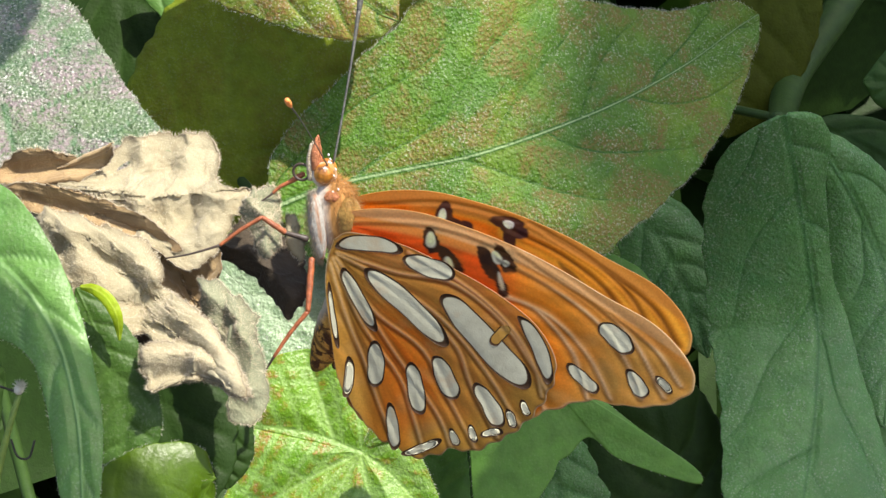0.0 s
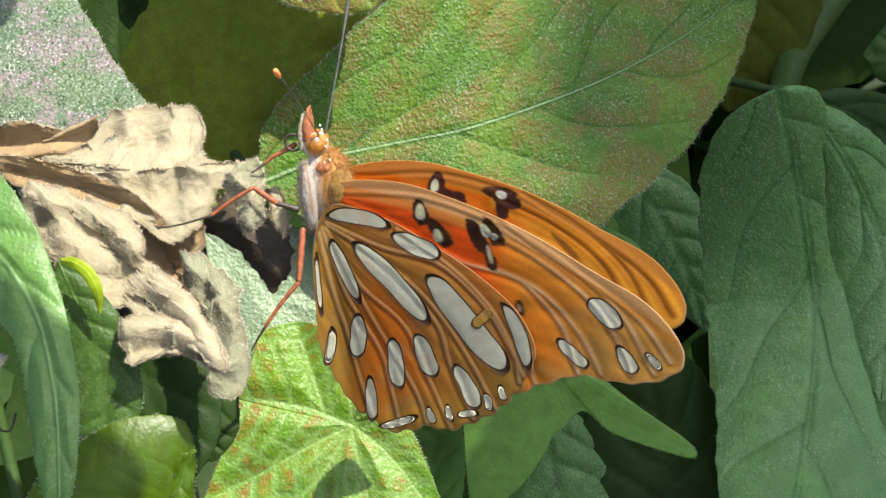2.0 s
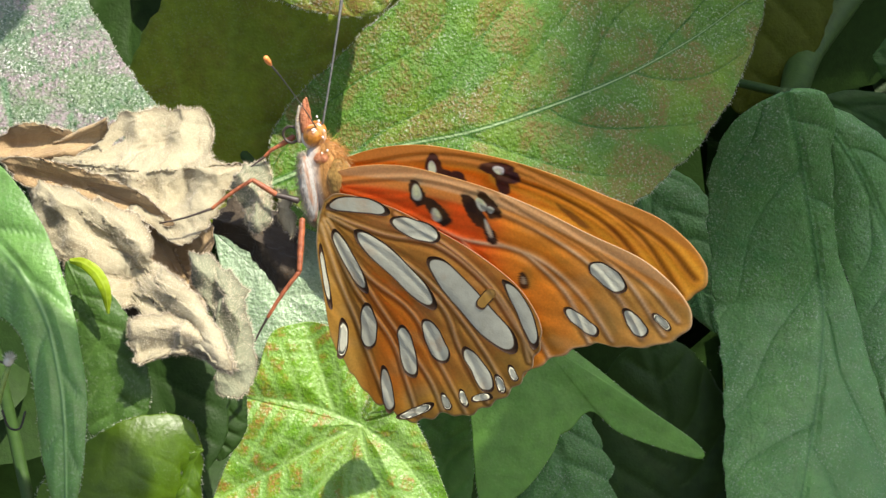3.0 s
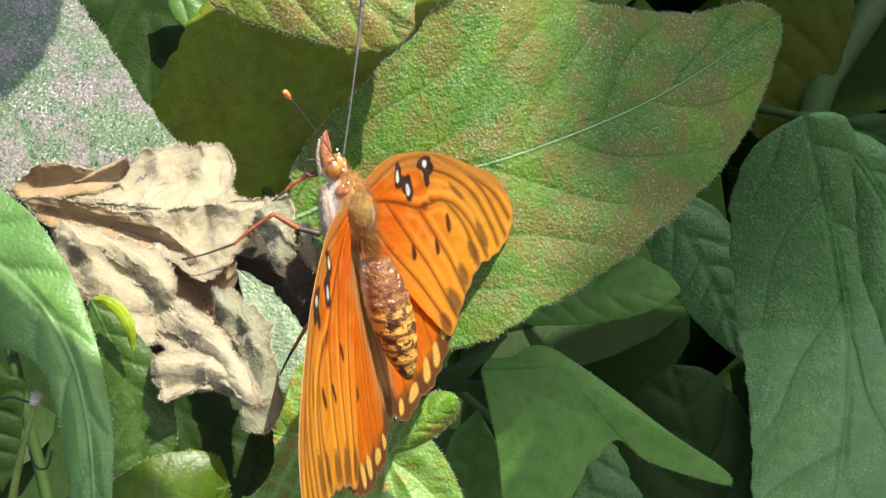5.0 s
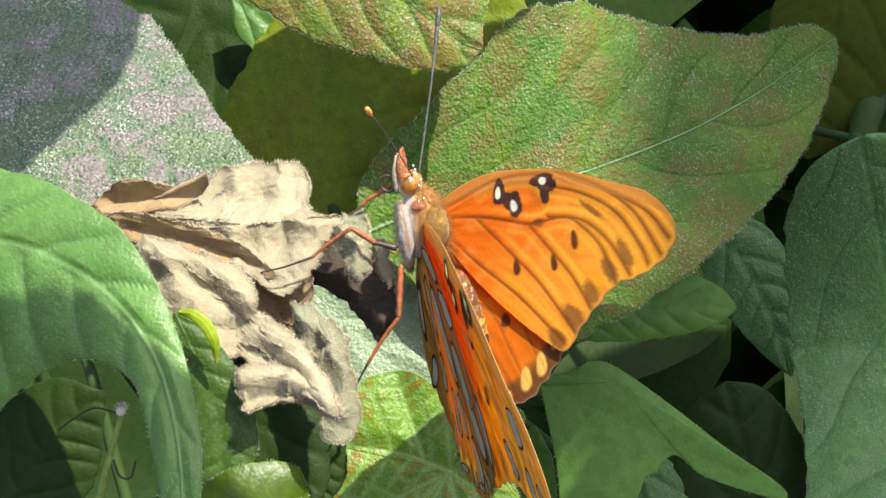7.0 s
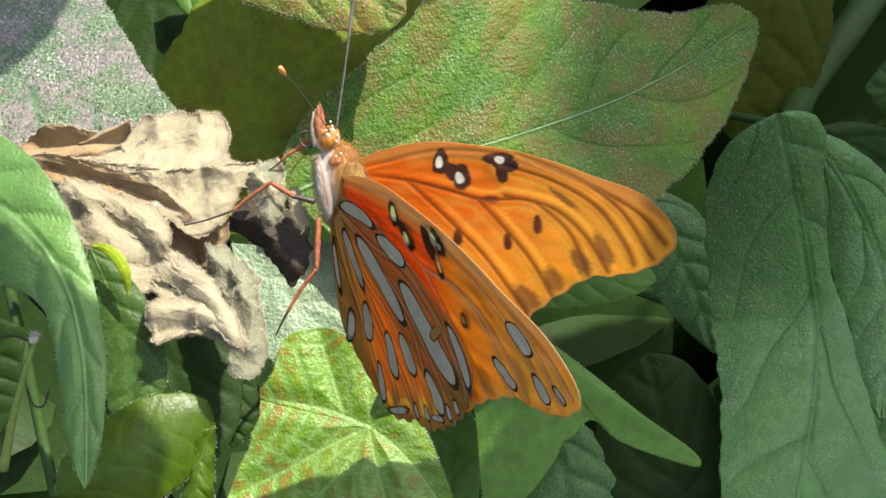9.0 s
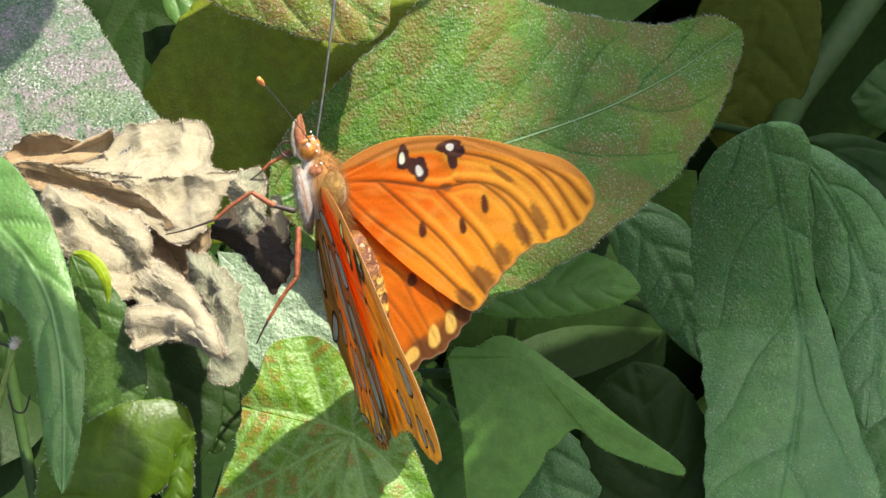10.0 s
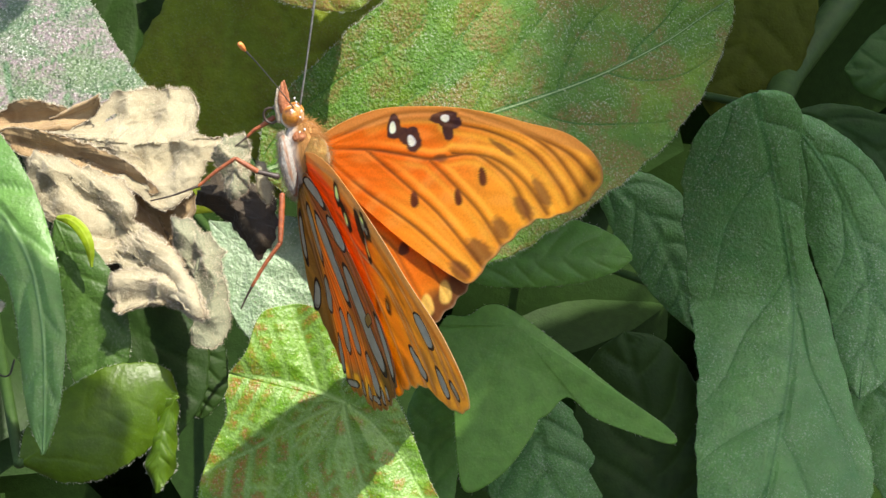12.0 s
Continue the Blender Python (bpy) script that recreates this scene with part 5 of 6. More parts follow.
def paint_fore_upper(x, y, m):
    c = np.zeros((*x.shape, 3)) + np.array((0.70, 0.165, 0.006))
    c = lay(c, soft(x - 0.2 * y, 12, 24), (0.68, 0.29, 0.030))
    c = lay(c, 0.8 * soft(-y - 0.35 * x, 2.0, 9.0) * soft(x, 3, 9), (0.78, 0.35, 0.022))
    c = scaled(c, x, y, 1.0, 0.10)
    c = lay(c, 0.35 * soft(waver(x, y, 0.9, 2.0), 0.2, 1), (0.84, 0.42, 0.08))
    d, k = off_lines(x, y, FORE_VEINS)
    c = lay(c, 0.42 * np.exp(-((d / 0.5) ** 2)) * soft(k, 0.3, 1.0) * soft(x, 11, 22), (0.30, 0.10, 0.015))
    c = lay(c, 0.65 * np.exp(-(((d - 0.9) / 0.32) ** 2)) * soft(x, 5, 13), (0.84, 0.48, 0.06))
    c = lay(c, 0.85 * np.exp(-((d / (0.14 + 0.07 * k)) ** 2)) * soft(x, 1, 5), (0.13, 0.042, 0.010))
    for o in FORE_SMUDGE:
        c = lay(c, 0.8 * (1 - soft(oval(x, y, o) + 0.12 * waver(x, y, 4, 1), 0.6, 1.25)), (0.17, 0.065, 0.022))
    c = lay(c, 0.85 * np.exp(-((m / 0.35) ** 2)) * soft(-y + 0.75 * x, 20, 31), (0.40, 0.24, 0.12))
    costa = soft(y + 0.012 * x**2 + 0.04 * x, 0.35, 0.95)
    c = lay(c, 0.85 * costa, (0.50, 0.22, 0.055))
    for o in FORE_BLACK + BLACK_LINKS:
        c = lay(c, 1 - soft(oval(x, y, o) + 0.06 * waver(x, y, 5, 1), 0.85, 1.05), (0.050, 0.020, 0.024))
    for o in FORE_DARK:
        c = lay(c, 1 - soft(oval(x, y, o), 0.8, 1.1), (0.11, 0.03, 0.012))
    for o in FORE_WHITE:
        c = lay(c, 1 - soft(oval(x, y, o), 0.8, 1.05), (0.82, 0.82, 0.84))
    return c


def paint_fore_under(x, y, m):
    c = np.zeros((*x.shape, 3)) + np.array((0.66, 0.11, 0.010))
    c = lay(c, soft(x - 0.25 * y, 15, 20), (0.66, 0.28, 0.03))
    c = lay(c, soft(x - 0.3 * y, 23, 31), (0.56, 0.34, 0.09))
    c = lay(c, 0.45 * soft(waver(x, y, 0.8, 4.0), 0.2, 1) * soft(x, 12, 18), (0.62, 0.40, 0.14))
    d, k = off_lines(x, y, FORE_VEINS)
    c = lay(c, 0.6 * np.exp(-((d / 0.45) ** 2)) * soft(x, 12, 20), (0.30, 0.14, 0.035))
    # Pale veins, brightened further to paint the highlights that run along them.
    c = lay(c, 0.9 * np.exp(-((d / 0.17) ** 2)) * soft(x, 8, 16), (0.80, 0.60, 0.36))
    c = scaled(c, x, y, 3.0, 0.22)
    costa = soft(y + 0.012 * x**2 + 0.04 * x, -0.4, 0.2)
    c = lay(c, 0.9 * costa, (0.62, 0.30, 0.07))
    c = lay(c, 0.8 * soft(y + 0.012 * x**2 + 0.04 * x, 0.65, 1.0), (0.70, 0.47, 0.24))
    for o in UNDER_BLACK:
        c = lay(c, 1 - soft(oval(x, y, o) + 0.10 * waver(x, y, 5, 1), 0.9, 1.1), (0.025, 0.012, 0.008))
    for o in UNDER_WHITE:
        c = lay(c, 1 - soft(oval(x, y, o), 0.8, 1.1), (0.56, 0.57, 0.47))
    c = lay(c, 1 - soft(oval(x, y, (17.9, -9.8, 17.8, -11.5, 0.5)), 0.85, 1.1), (0.06, 0.03, 0.012))
    c = lay(c, 1 - soft(oval(x, y, (17.9, -10.3, 17.8, -11.0, 0.22)), 0.8, 1.2), (0.42, 0.36, 0.24))
    c = lay(c, 0.8 * np.exp(-((m / 0.22) ** 2)) * soft(x, 14, 20), (0.60, 0.50, 0.38))
    return c


def paint_hind_upper(x, y, m):
    c = np.zeros((*x.shape, 3)) + np.array((0.70, 0.175, 0.006))
    c = lay(c, 0.6 * soft(waver(x, y, 0.55, 1.0), 0.0, 1), (0.76, 0.25, 0.014))
    c = scaled(c, x, y, 2.0, 0.10)
    c = lay(c, 0.8 * (1 - soft(x, 0.4, 3.2)), (0.56, 0.34, 0.14))
    d, k = off_lines(x, y, HIND_VEINS)
    c = lay(c, 0.65 * np.exp(-((d / 0.17) ** 2)) * soft(k, 0.2, 0.5), (0.26, 0.07, 0.015))
    edge = (1 - soft(m + 0.35 * waver(x, y, 1.6, 3), 2.2, 3.9)) * soft(-y, 13, 18)
    c = lay(c, 0.95 * edge, (0.15, 0.058, 0.022))
    for o in HIND_YELLOW:
        c = lay(c, 1 - soft(oval(x, y, o), 0.75, 1.1), (0.84, 0.56, 0.14))
    c = lay(c, 1 - soft(oval(x, y, (8.1, -14.0, 7.9, -15.3, 0.7)), 0.8, 1.1), (0.13, 0.04, 0.015))
    c = lay(c, 0.7 * np.exp(-((m / 0.2) ** 2)) * soft(-y, 14, 18), (0.5, 0.36, 0.24))
    return c


def paint_hind_under(x, y, m):
    c = np.zeros((*x.shape, 3)) + np.array((0.50, 0.285, 0.055))
    c = lay(c, 0.9 * (1 - soft(np.hypot((x - 4.2) / 1.0, (y + 14.5) / 1.6), 1.8, 5.5)), (0.62, 0.235, 0.018))
    c = lay(c, 0.8 * (1 - soft(np.hypot((x - 1.4) / 0.8, (y + 21.5) / 1.2), 1.0, 4.0)), (0.62, 0.23, 0.022))
    c = lay(c, 0.5 * soft(waver(x, y, 0.8, 2.5), 0.1, 1), (0.48, 0.31, 0.10))
    d, k = off_lines(x, y, HIND_VEINS)
    c = scaled(c, x, y, 4.0, 0.24)
    c = lay(c, 0.65 * np.exp(-(((d - 0.36) / 0.15) ** 2)), (0.17, 0.075, 0.018))
    c = lay(c, 0.85 * np.exp(-((d / 0.16) ** 2)), (0.62, 0.44, 0.22))
    c = lay(c, 0.8 * np.exp(-((m / 0.20) ** 2)), (0.10, 0.06, 0.03))
    c = lay(c, 0.7 * np.exp(-((m / 0.09) ** 2)), (0.55, 0.48, 0.36))
    return c


def wing_height(x, y, flap, out):
    """How far the wing bows out of its plane, towards its underside, in millimetres."""
    z = 0.5 * np.sin(np.clip(x / 33, 0, 1) * np.pi) + 0.25 * np.sin(-y * 0.22)
    if flap:
        z = z + 1.7 * soft(-x, 0.0, 4.0)
    return z * 0.8 + out


def wing_relief(d):
    """Raised veins and the shallow troughs between them, by the distance to the nearest vein."""
    return 0.10 * np.exp(-((d / 0.3) ** 2)) - 0.045 * np.cos(np.minimum(d, 1.2) * 2.6)


def wing(name, outline, centre, veins, upper, under, side, flap, out, label):
    g2, rho = polar(outline, centre, 500, 125)
    x, y = g2[..., 0].copy(), g2[..., 1].copy()
    rim = np.linalg.norm(g2[:, -1] - np.array(centre), axis=1)
    m = (1 - rho)[None, :] * rim[:, None]
    d, k = off_lines(x, y, veins)
    scallop = 0.16 * np.cos(np.arange(len(rim)) * 0.42) * soft(-g2[:, -1, 1], 14, 18)
    x += (x - centre[0]) / (rim[:, None] + 1e-6) * scallop[:, None] * rho[None] ** 6
    y += (y - centre[1]) / (rim[:, None] + 1e-6) * scallop[:, None] * rho[None] ** 6
    z = wing_height(x, y, flap, out) + wing_relief(d)
    g = np.stack([x, y, side * z], -1) * 0.001
    v, f = sheet(g, np.array((0.0, 0.0, 1.0)), 0.00007)
    over, low = (under, upper) if side > 0 else (upper, under)
    colour = np.vstack([over(x, y, m).reshape(-1, 3), low(x, y, m).reshape(-1, 3)])
    return mesh_object(name, v, f, WING, butterfly, label, None, None, np.clip(colour, 0.003, 0.9))


def scale_patch(name, material, parent, o, veins, side, flap, out, lift=0.035, blunt=3.2, open_end=False):
    """A bent patch of scales with a dark rim, on the underside of a wing and following its relief."""
    ax, ay, mx, my, bx, by, half = o
    half = half * 1.18
    a = np.linspace(0, 2 * np.pi, 44, endpoint=False)
    r = np.array([0.0, 0.3, 0.55, 0.75, 1 - 0.20 / (half + 0.3), 1 - 0.13 / (half + 0.3), 1.0])
    A, R = np.meshgrid(a, r, indexing="ij")
    cs, sn = np.cos(A), np.sin(A)
    u = np.sign(cs) * np.abs(cs) ** 0.9
    w = np.sign(sn) * (1 - np.abs(u) ** blunt) ** 0.52 * half * (1 + 0.14 * u)
    w = w * (1 + 0.07 * np.sin(2 * A + 3 * ax) + 0.06 * np.sin(3 * A + 5 * ay) + 0.035 * np.sin(7 * A + ax))
    u, w = u * R, w * R
    x = 0.5 * u * (u - 1) * ax + (1 - u * u) * mx + 0.5 * u * (u + 1) * bx
    y = 0.5 * u * (u - 1) * ay + (1 - u * u) * my + 0.5 * u * (u + 1) * by
    tx, ty = (u - 0.5) * ax - 2 * u * mx + (u + 0.5) * bx, (u - 0.5) * ay - 2 * u * my + (u + 0.5) * by
    tl = np.hypot(tx, ty)
    x, y = x - w * ty / tl, y + w * tx / tl
    d, k = off_lines(x, y, veins)
    z = wing_height(x, y, flap, out) + wing_relief(d) + lift + (0.07 if side < 0 else 0.0)
    p = np.stack([x, y, side * z], -1).reshape(-1, 3) * 0.001
    base = p.copy()
    base[:, 2] -= side * 0.00003
    n, m = A.shape
    i = np.arange(n * m).reshape(n, m)
    j = np.roll(i, -1, 0)
    q = np.stack([i[:, :-1], i[:, 1:], j[:, 1:], j[:, :-1]], -1).reshape(-1, 4)
    e = np.stack([i[:, -1], j[:, -1], j[:, -1] + n * m, i[:, -1] + n * m], 1)
    rim = ((R > 1 - 0.16 / (half + 0.3)) * 1.0).ravel()
    if open_end:
        rim = rim * (np.cos(A) > -0.45).ravel()
    return mesh_object(name, np.vstack([p, base]), np.vstack([q, q[:, ::-1] + n * m, e]), material, parent, "", None, {"rim": np.tile(rim, 2)})


def wing_pair(side):
    out = 0.35 if side > 0 else 0.9
    fore = wing("forewing", FORE, (0.2, -0.4), FORE_VEINS, paint_fore_upper, paint_fore_under, side, False, 0.0, "orange forewing with black-ringed white spots and dark veins")
    hind = wing("hindwing", HIND, (0.2, -3.6), HIND_VEINS, paint_hind_upper, paint_hind_under, side, True, out, "brown hindwing underside with large silver patches, orange above")
    for o in HIND_DISC + HIND_OUTER + HIND_EDGE:
        scale_patch("silver_spot", SILVERSPOT, hind, o, HIND_VEINS, side, True, out)
    scale_patch("brown_notch", BROWNSCALE, hind, NOTCH, HIND_VEINS, side, True, out, 0.06, 3.2, True)
    for o in FORE_SILVER:
        scale_patch("silver_spot", SILVERSPOT, fore, o, FORE_VEINS, side, False, 0.0)
    return fore, hind


fore_left, hind_left = wing_pair(1)
fore_right, hind_right = wing_pair(-1)

EYE_AT = Vector((-1.05, 4.41, 1.22))


def from_eye(x, y, z):
    """A place on the butterfly, in metres, from millimetres right, up and towards the viewer of its left eye."""
    v = RIGHT * x + UP * y - AWAY * z
    return (EYE_AT + Vector((v.dot(SIDE_D), v.dot(SIDE_H), v.dot(SIDE_L)))) * 0.001


def mm(x, y, z):
    return Vector((x, y, z)) * 0.001


FURHAIR = plain_material("tawny_fur", (0.62, 0.32, 0.10), (0.45, 0.20, 0.05), 0.6, 1500, 0.0, 0.3, 0.3)
PALEHAIR = plain_material("pale_fur", (0.52, 0.46, 0.38), (0.42, 0.33, 0.24), 0.6, 1500, 0.0, 0.3, 0.3)


def furred(ob, count, long, material, seed, upper):
    co = np.array([v.co for v in ob.data.vertices])
    no = np.array([v.normal for v in ob.data.vertices])
    keep = np.where((no[:, 0] > 0.15) if upper else (no[:, 0] < -0.05))[0]
    k = np.random.default_rng(seed).choice(keep, count)
    jit = np.random.default_rng(seed + 1).normal(0, 0.00012, (count, 3))
    back = np.array((0.0, -0.9, 0.0))
    hairs("fur", co[k] + jit, no[k] + back, long, ob, Vector((0, 0, 0)), seed, material, 0.00002)


def hd(x, y, z):
    """A place on the head."""
    return mm(x - 0.88, y - 0.2, z)


PLATE = plain_material("olive_scales", (0.34, 0.21, 0.055), (0.20, 0.11, 0.025), 0.6, 700, 0.8, 0.2, 0.0, 0.5)
BREAST = striped_fur()
thorax = blob(butterfly, "thorax", mm(-0.5, -0.1, 0), (0.0023, 0.0038, 0.0020), FUR, "furry tawny thorax, pale grey below", 26, 34, 0.05)
furred(thorax, 1500, 0.0011, FURHAIR, 21, True)
furred(thorax, 900, 0.0007, PALEHAIR, 22, False)
breast = blob(butterfly, "breast", from_eye(-0.45, -4.7, -1.7), (0.0008, 0.0034, 0.0012), BREAST, "pale grey furry breast with brown streaks", 22, 26, 0.07, 0.1, 4.0)
furred(breast, 1500, 0.0006, PALEHAIR, 23, False)
head = blob(butterfly, "head", hd(-0.35, 4.3, 0), (0.0012, 0.0012, 0.00125), FUR, "small tawny head", 18, 24, 0.05, 0.0, 2.0)
for side in (1, -1):
    blob(butterfly, "eye", hd(-0.17, 4.6, 0.72 * side), (0.00092, 0.00100, 0.00075), EYE, "amber compound eye", 22, 28)
    tube(butterfly, "palp", [hd(-0.9, 5.0, 0.45 * side), hd(-0.85, 6.4, 0.5 * side), hd(-0.55, 8.1, 0.25 * side)], [0.00042, 0.00040, 0.00010], PALP, "upturned rusty palp", 12, 16, (0, 0, 0), 0.08)
    tube(butterfly, "palp_fringe", [hd(-1.5, 4.0, 0.5 * side), hd(-1.45, 5.8, 0.55 * side), hd(-1.15, 7.5, 0.3 * side)], [0.00034, 0.0003, 0.0001], PALEPALP, "cream scales along the palp", 10, 16, (0, 0, 0), 0.1)
ring = [hd(-2.35 + 0.78 * math.cos(a), 4.75 + 0.78 * math.sin(a), 0.35 + 0.05 * a) for a in np.linspace(-0.6, 6.6, 22)]
tube(butterfly, "proboscis", ring, [0.00013, 0.00013], DARKLEG, "dark coiled proboscis", 8, 44, (0, 0, 0))
for k, (x, y) in enumerate(((0.75, 1.6), (1.25, 0.65), (1.1, 0.05), (1.0, -1.45), (0.6, 2.0), (1.5, -1.2))):
    blob(butterfly, "white_tuft", from_eye(x, y, -0.35), (0.00010, 0.00013, 0.00010), WHITESCALE, "tiny white scale tuft", 8, 10, 0.1, 0.0, k * 1.0)
plate = blob(butterfly, "thorax_plate", mm(0.9, 0.1, 0.7), (0.0013, 0.0022, 0.0014), PLATE, "olive-brown furry patch on the back", 18, 24, 0.10, 0.0, 5.0)
furred(plate, 500, 0.0006, FURHAIR, 27, True)
tuft = np.random.default_rng(31)
roots = np.stack([tuft.uniform(0.6, 1.5, 420), tuft.uniform(-4.2, -1.6, 420), tuft.uniform(-1.5, 1.7, 420)], 1) * 0.001
hairs("wing_base_fur", roots, np.tile((0.35, -0.9, 0.1), (420, 1)), 0.0022, butterfly, Vector((0, 0, 0)), 33, FURHAIR, 0.00002)
neck = blob(butterfly, "collar", from_eye(1.0, -1.7, -1.2), (0.0010, 0.0007, 0.0012), PALP, "rusty fur collar", 14, 18, 0.08, 0.0, 7.0)
furred(neck, 260, 0.0006, FURHAIR, 25, True)

abd_rings = np.linspace(0, 1, 60)
ang = np.linspace(0, 2 * np.pi, 36, endpoint=False)
fat = 0.0021 * (np.sin(np.pi * (0.12 + 0.86 * abd_rings) ** 0.85) ** 0.6) * (1 + 0.075 * np.abs(np.sin(abd_rings * np.pi * 8)) ** 0.5)
ay = 0.0012 - 0.0126 * abd_rings
ax = 0.0016 * abd_rings
av = np.stack([ax[:, None] + fat[:, None] * np.cos(ang), ay[:, None] + 0 * ang, fat[:, None] * np.sin(ang)], -1).reshape(-1, 3)
ai = np.arange(60 * 36).reshape(60, 36)
af = [tuple(r) for r in np.stack([ai[:-1], np.roll(ai, -1, 1)[:-1], np.roll(ai, -1, 1)[1:], ai[1:]], -1).reshape(-1, 4)]
af += [tuple(ai[0][::-1]), tuple(ai[-1])]
abdomen = mesh_object("abdomen", av, af, ABDOMEN, butterfly, "ringed abdomen mottled ochre and dark brown", mm(1.2, -6.5, 0))

tube(butterfly, "antenna", [hd(0.3, 5.3, 0.5), hd(0.45, 8.6, 3.6), hd(0.6, 12.6, 7.6), hd(0.6, 14.6, 9.7)], [0.00007, 0.00005, 0.00005, 0.00009], FEELER, "thin dark antenna", 8, 30, (0, 0, 0))
tube(butterfly, "antenna_club", [hd(0.6, 14.6, 9.7), hd(0.6, 15.1, 10.2), hd(0.58, 15.6, 10.6)], [0.00011, 0.00027, 0.00024], CLUB, "glowing orange antenna club", 10, 12, (0, 0, 0))
tube(butterfly, "antenna", [hd(0.6, 5.4, -0.5), hd(1.2, 9.2, -2.9), hd(1.9, 14.2, -6.0), hd(2.3, 17.6, -8.0)], [0.00011, 0.00010, 0.00012, 0.00022], FEELER, "thin dark antenna", 8, 30, (0, 0, 0))
tube(butterfly, "antenna_club", [hd(2.3, 17.6, -8.0), hd(2.4, 18.4, -8.5), hd(2.45, 19.2, -9.0)], [0.00022, 0.00030, 0.00016], FEELER, "dull brown antenna club", 10, 12, (0, 0, 0))


def leg(joints, radii, label):
    """A jointed leg: thigh, shin and thin dark foot; joints from the left eye in millimetres."""
    p = [from_eye(*q) for q in joints]
    thigh = tube(butterfly, "leg", [p[0], p[0].lerp(p[1], 0.5), p[1]], [radii[0], radii[0] * 1.1, radii[0] * 0.8], LEG, label, 10, 14, (0, 0, 0), 0.05)
    bend = p[1].lerp(p[2], 0.5) + (p[2] - p[1]).cross(Vector((0, 0, 1))).normalized() * 0.00012
    tube(thigh, "shin", [p[1], bend, p[2]], [radii[0] * 0.75, radii[1], radii[1] * 0.8], LEG, "orange-brown shin", 9, 18, (0, 0, 0), 0.06)
    tube(thigh, "tarsus", p[2:], [radii[1] * 0.7, radii[1] * 0.5, radii[1] * 0.4], DARKLEG, "thin dark foot", 8, 14, (0, 0, 0), 0.06)
    rng = np.random.default_rng(int(radii[0] * 1e7))
    a = np.array(p[1]) + rng.random((60, 1)) * (np.array(p[2]) - np.array(p[1]))
    hairs("bristles", a, rng.normal(0, 1, (60, 3)), 0.00035, thigh, Vector((0, 0, 0)), 51, DARKLEG, 0.000015)
    return thigh


tube(butterfly, "leg_joint", [from_eye(-1.4, -5.8, -0.6), from_eye(-2.4, -5.5, -0.3), from_eye(-3.5, -5.2, 0.0)], [0.00034, 0.00026, 0.00024], DARKLEG, "dark upper leg joint", 9, 12, (0, 0, 0))
leg([(-3.4, -5.2, 0.0), (-5.5, -3.8, 0.6), (-9.4, -6.4, 0.4), (-12.2, -7.2, 0.1), (-14.5, -7.6, -0.3)], [0.00026, 0.00019], "bent orange middle leg")
leg([(-0.9, -7.6, 0.6), (-1.25, -12.5, 0.9), (-4.4, -16.7, 0.4), (-5.1, -17.8, 0.1), (-5.7, -18.9, -0.1)], [0.00029, 0.00020], "long orange hind leg")
leg([(-1.8, 0.3, -1.8), (-3.2, -0.5, -2.0), (-4.7, -1.5, -2.2), (-5.4, -2.0, -2.2), (-6.0, -2.4, -2.2)], [0.00026, 0.00018], "pale orange front leg")


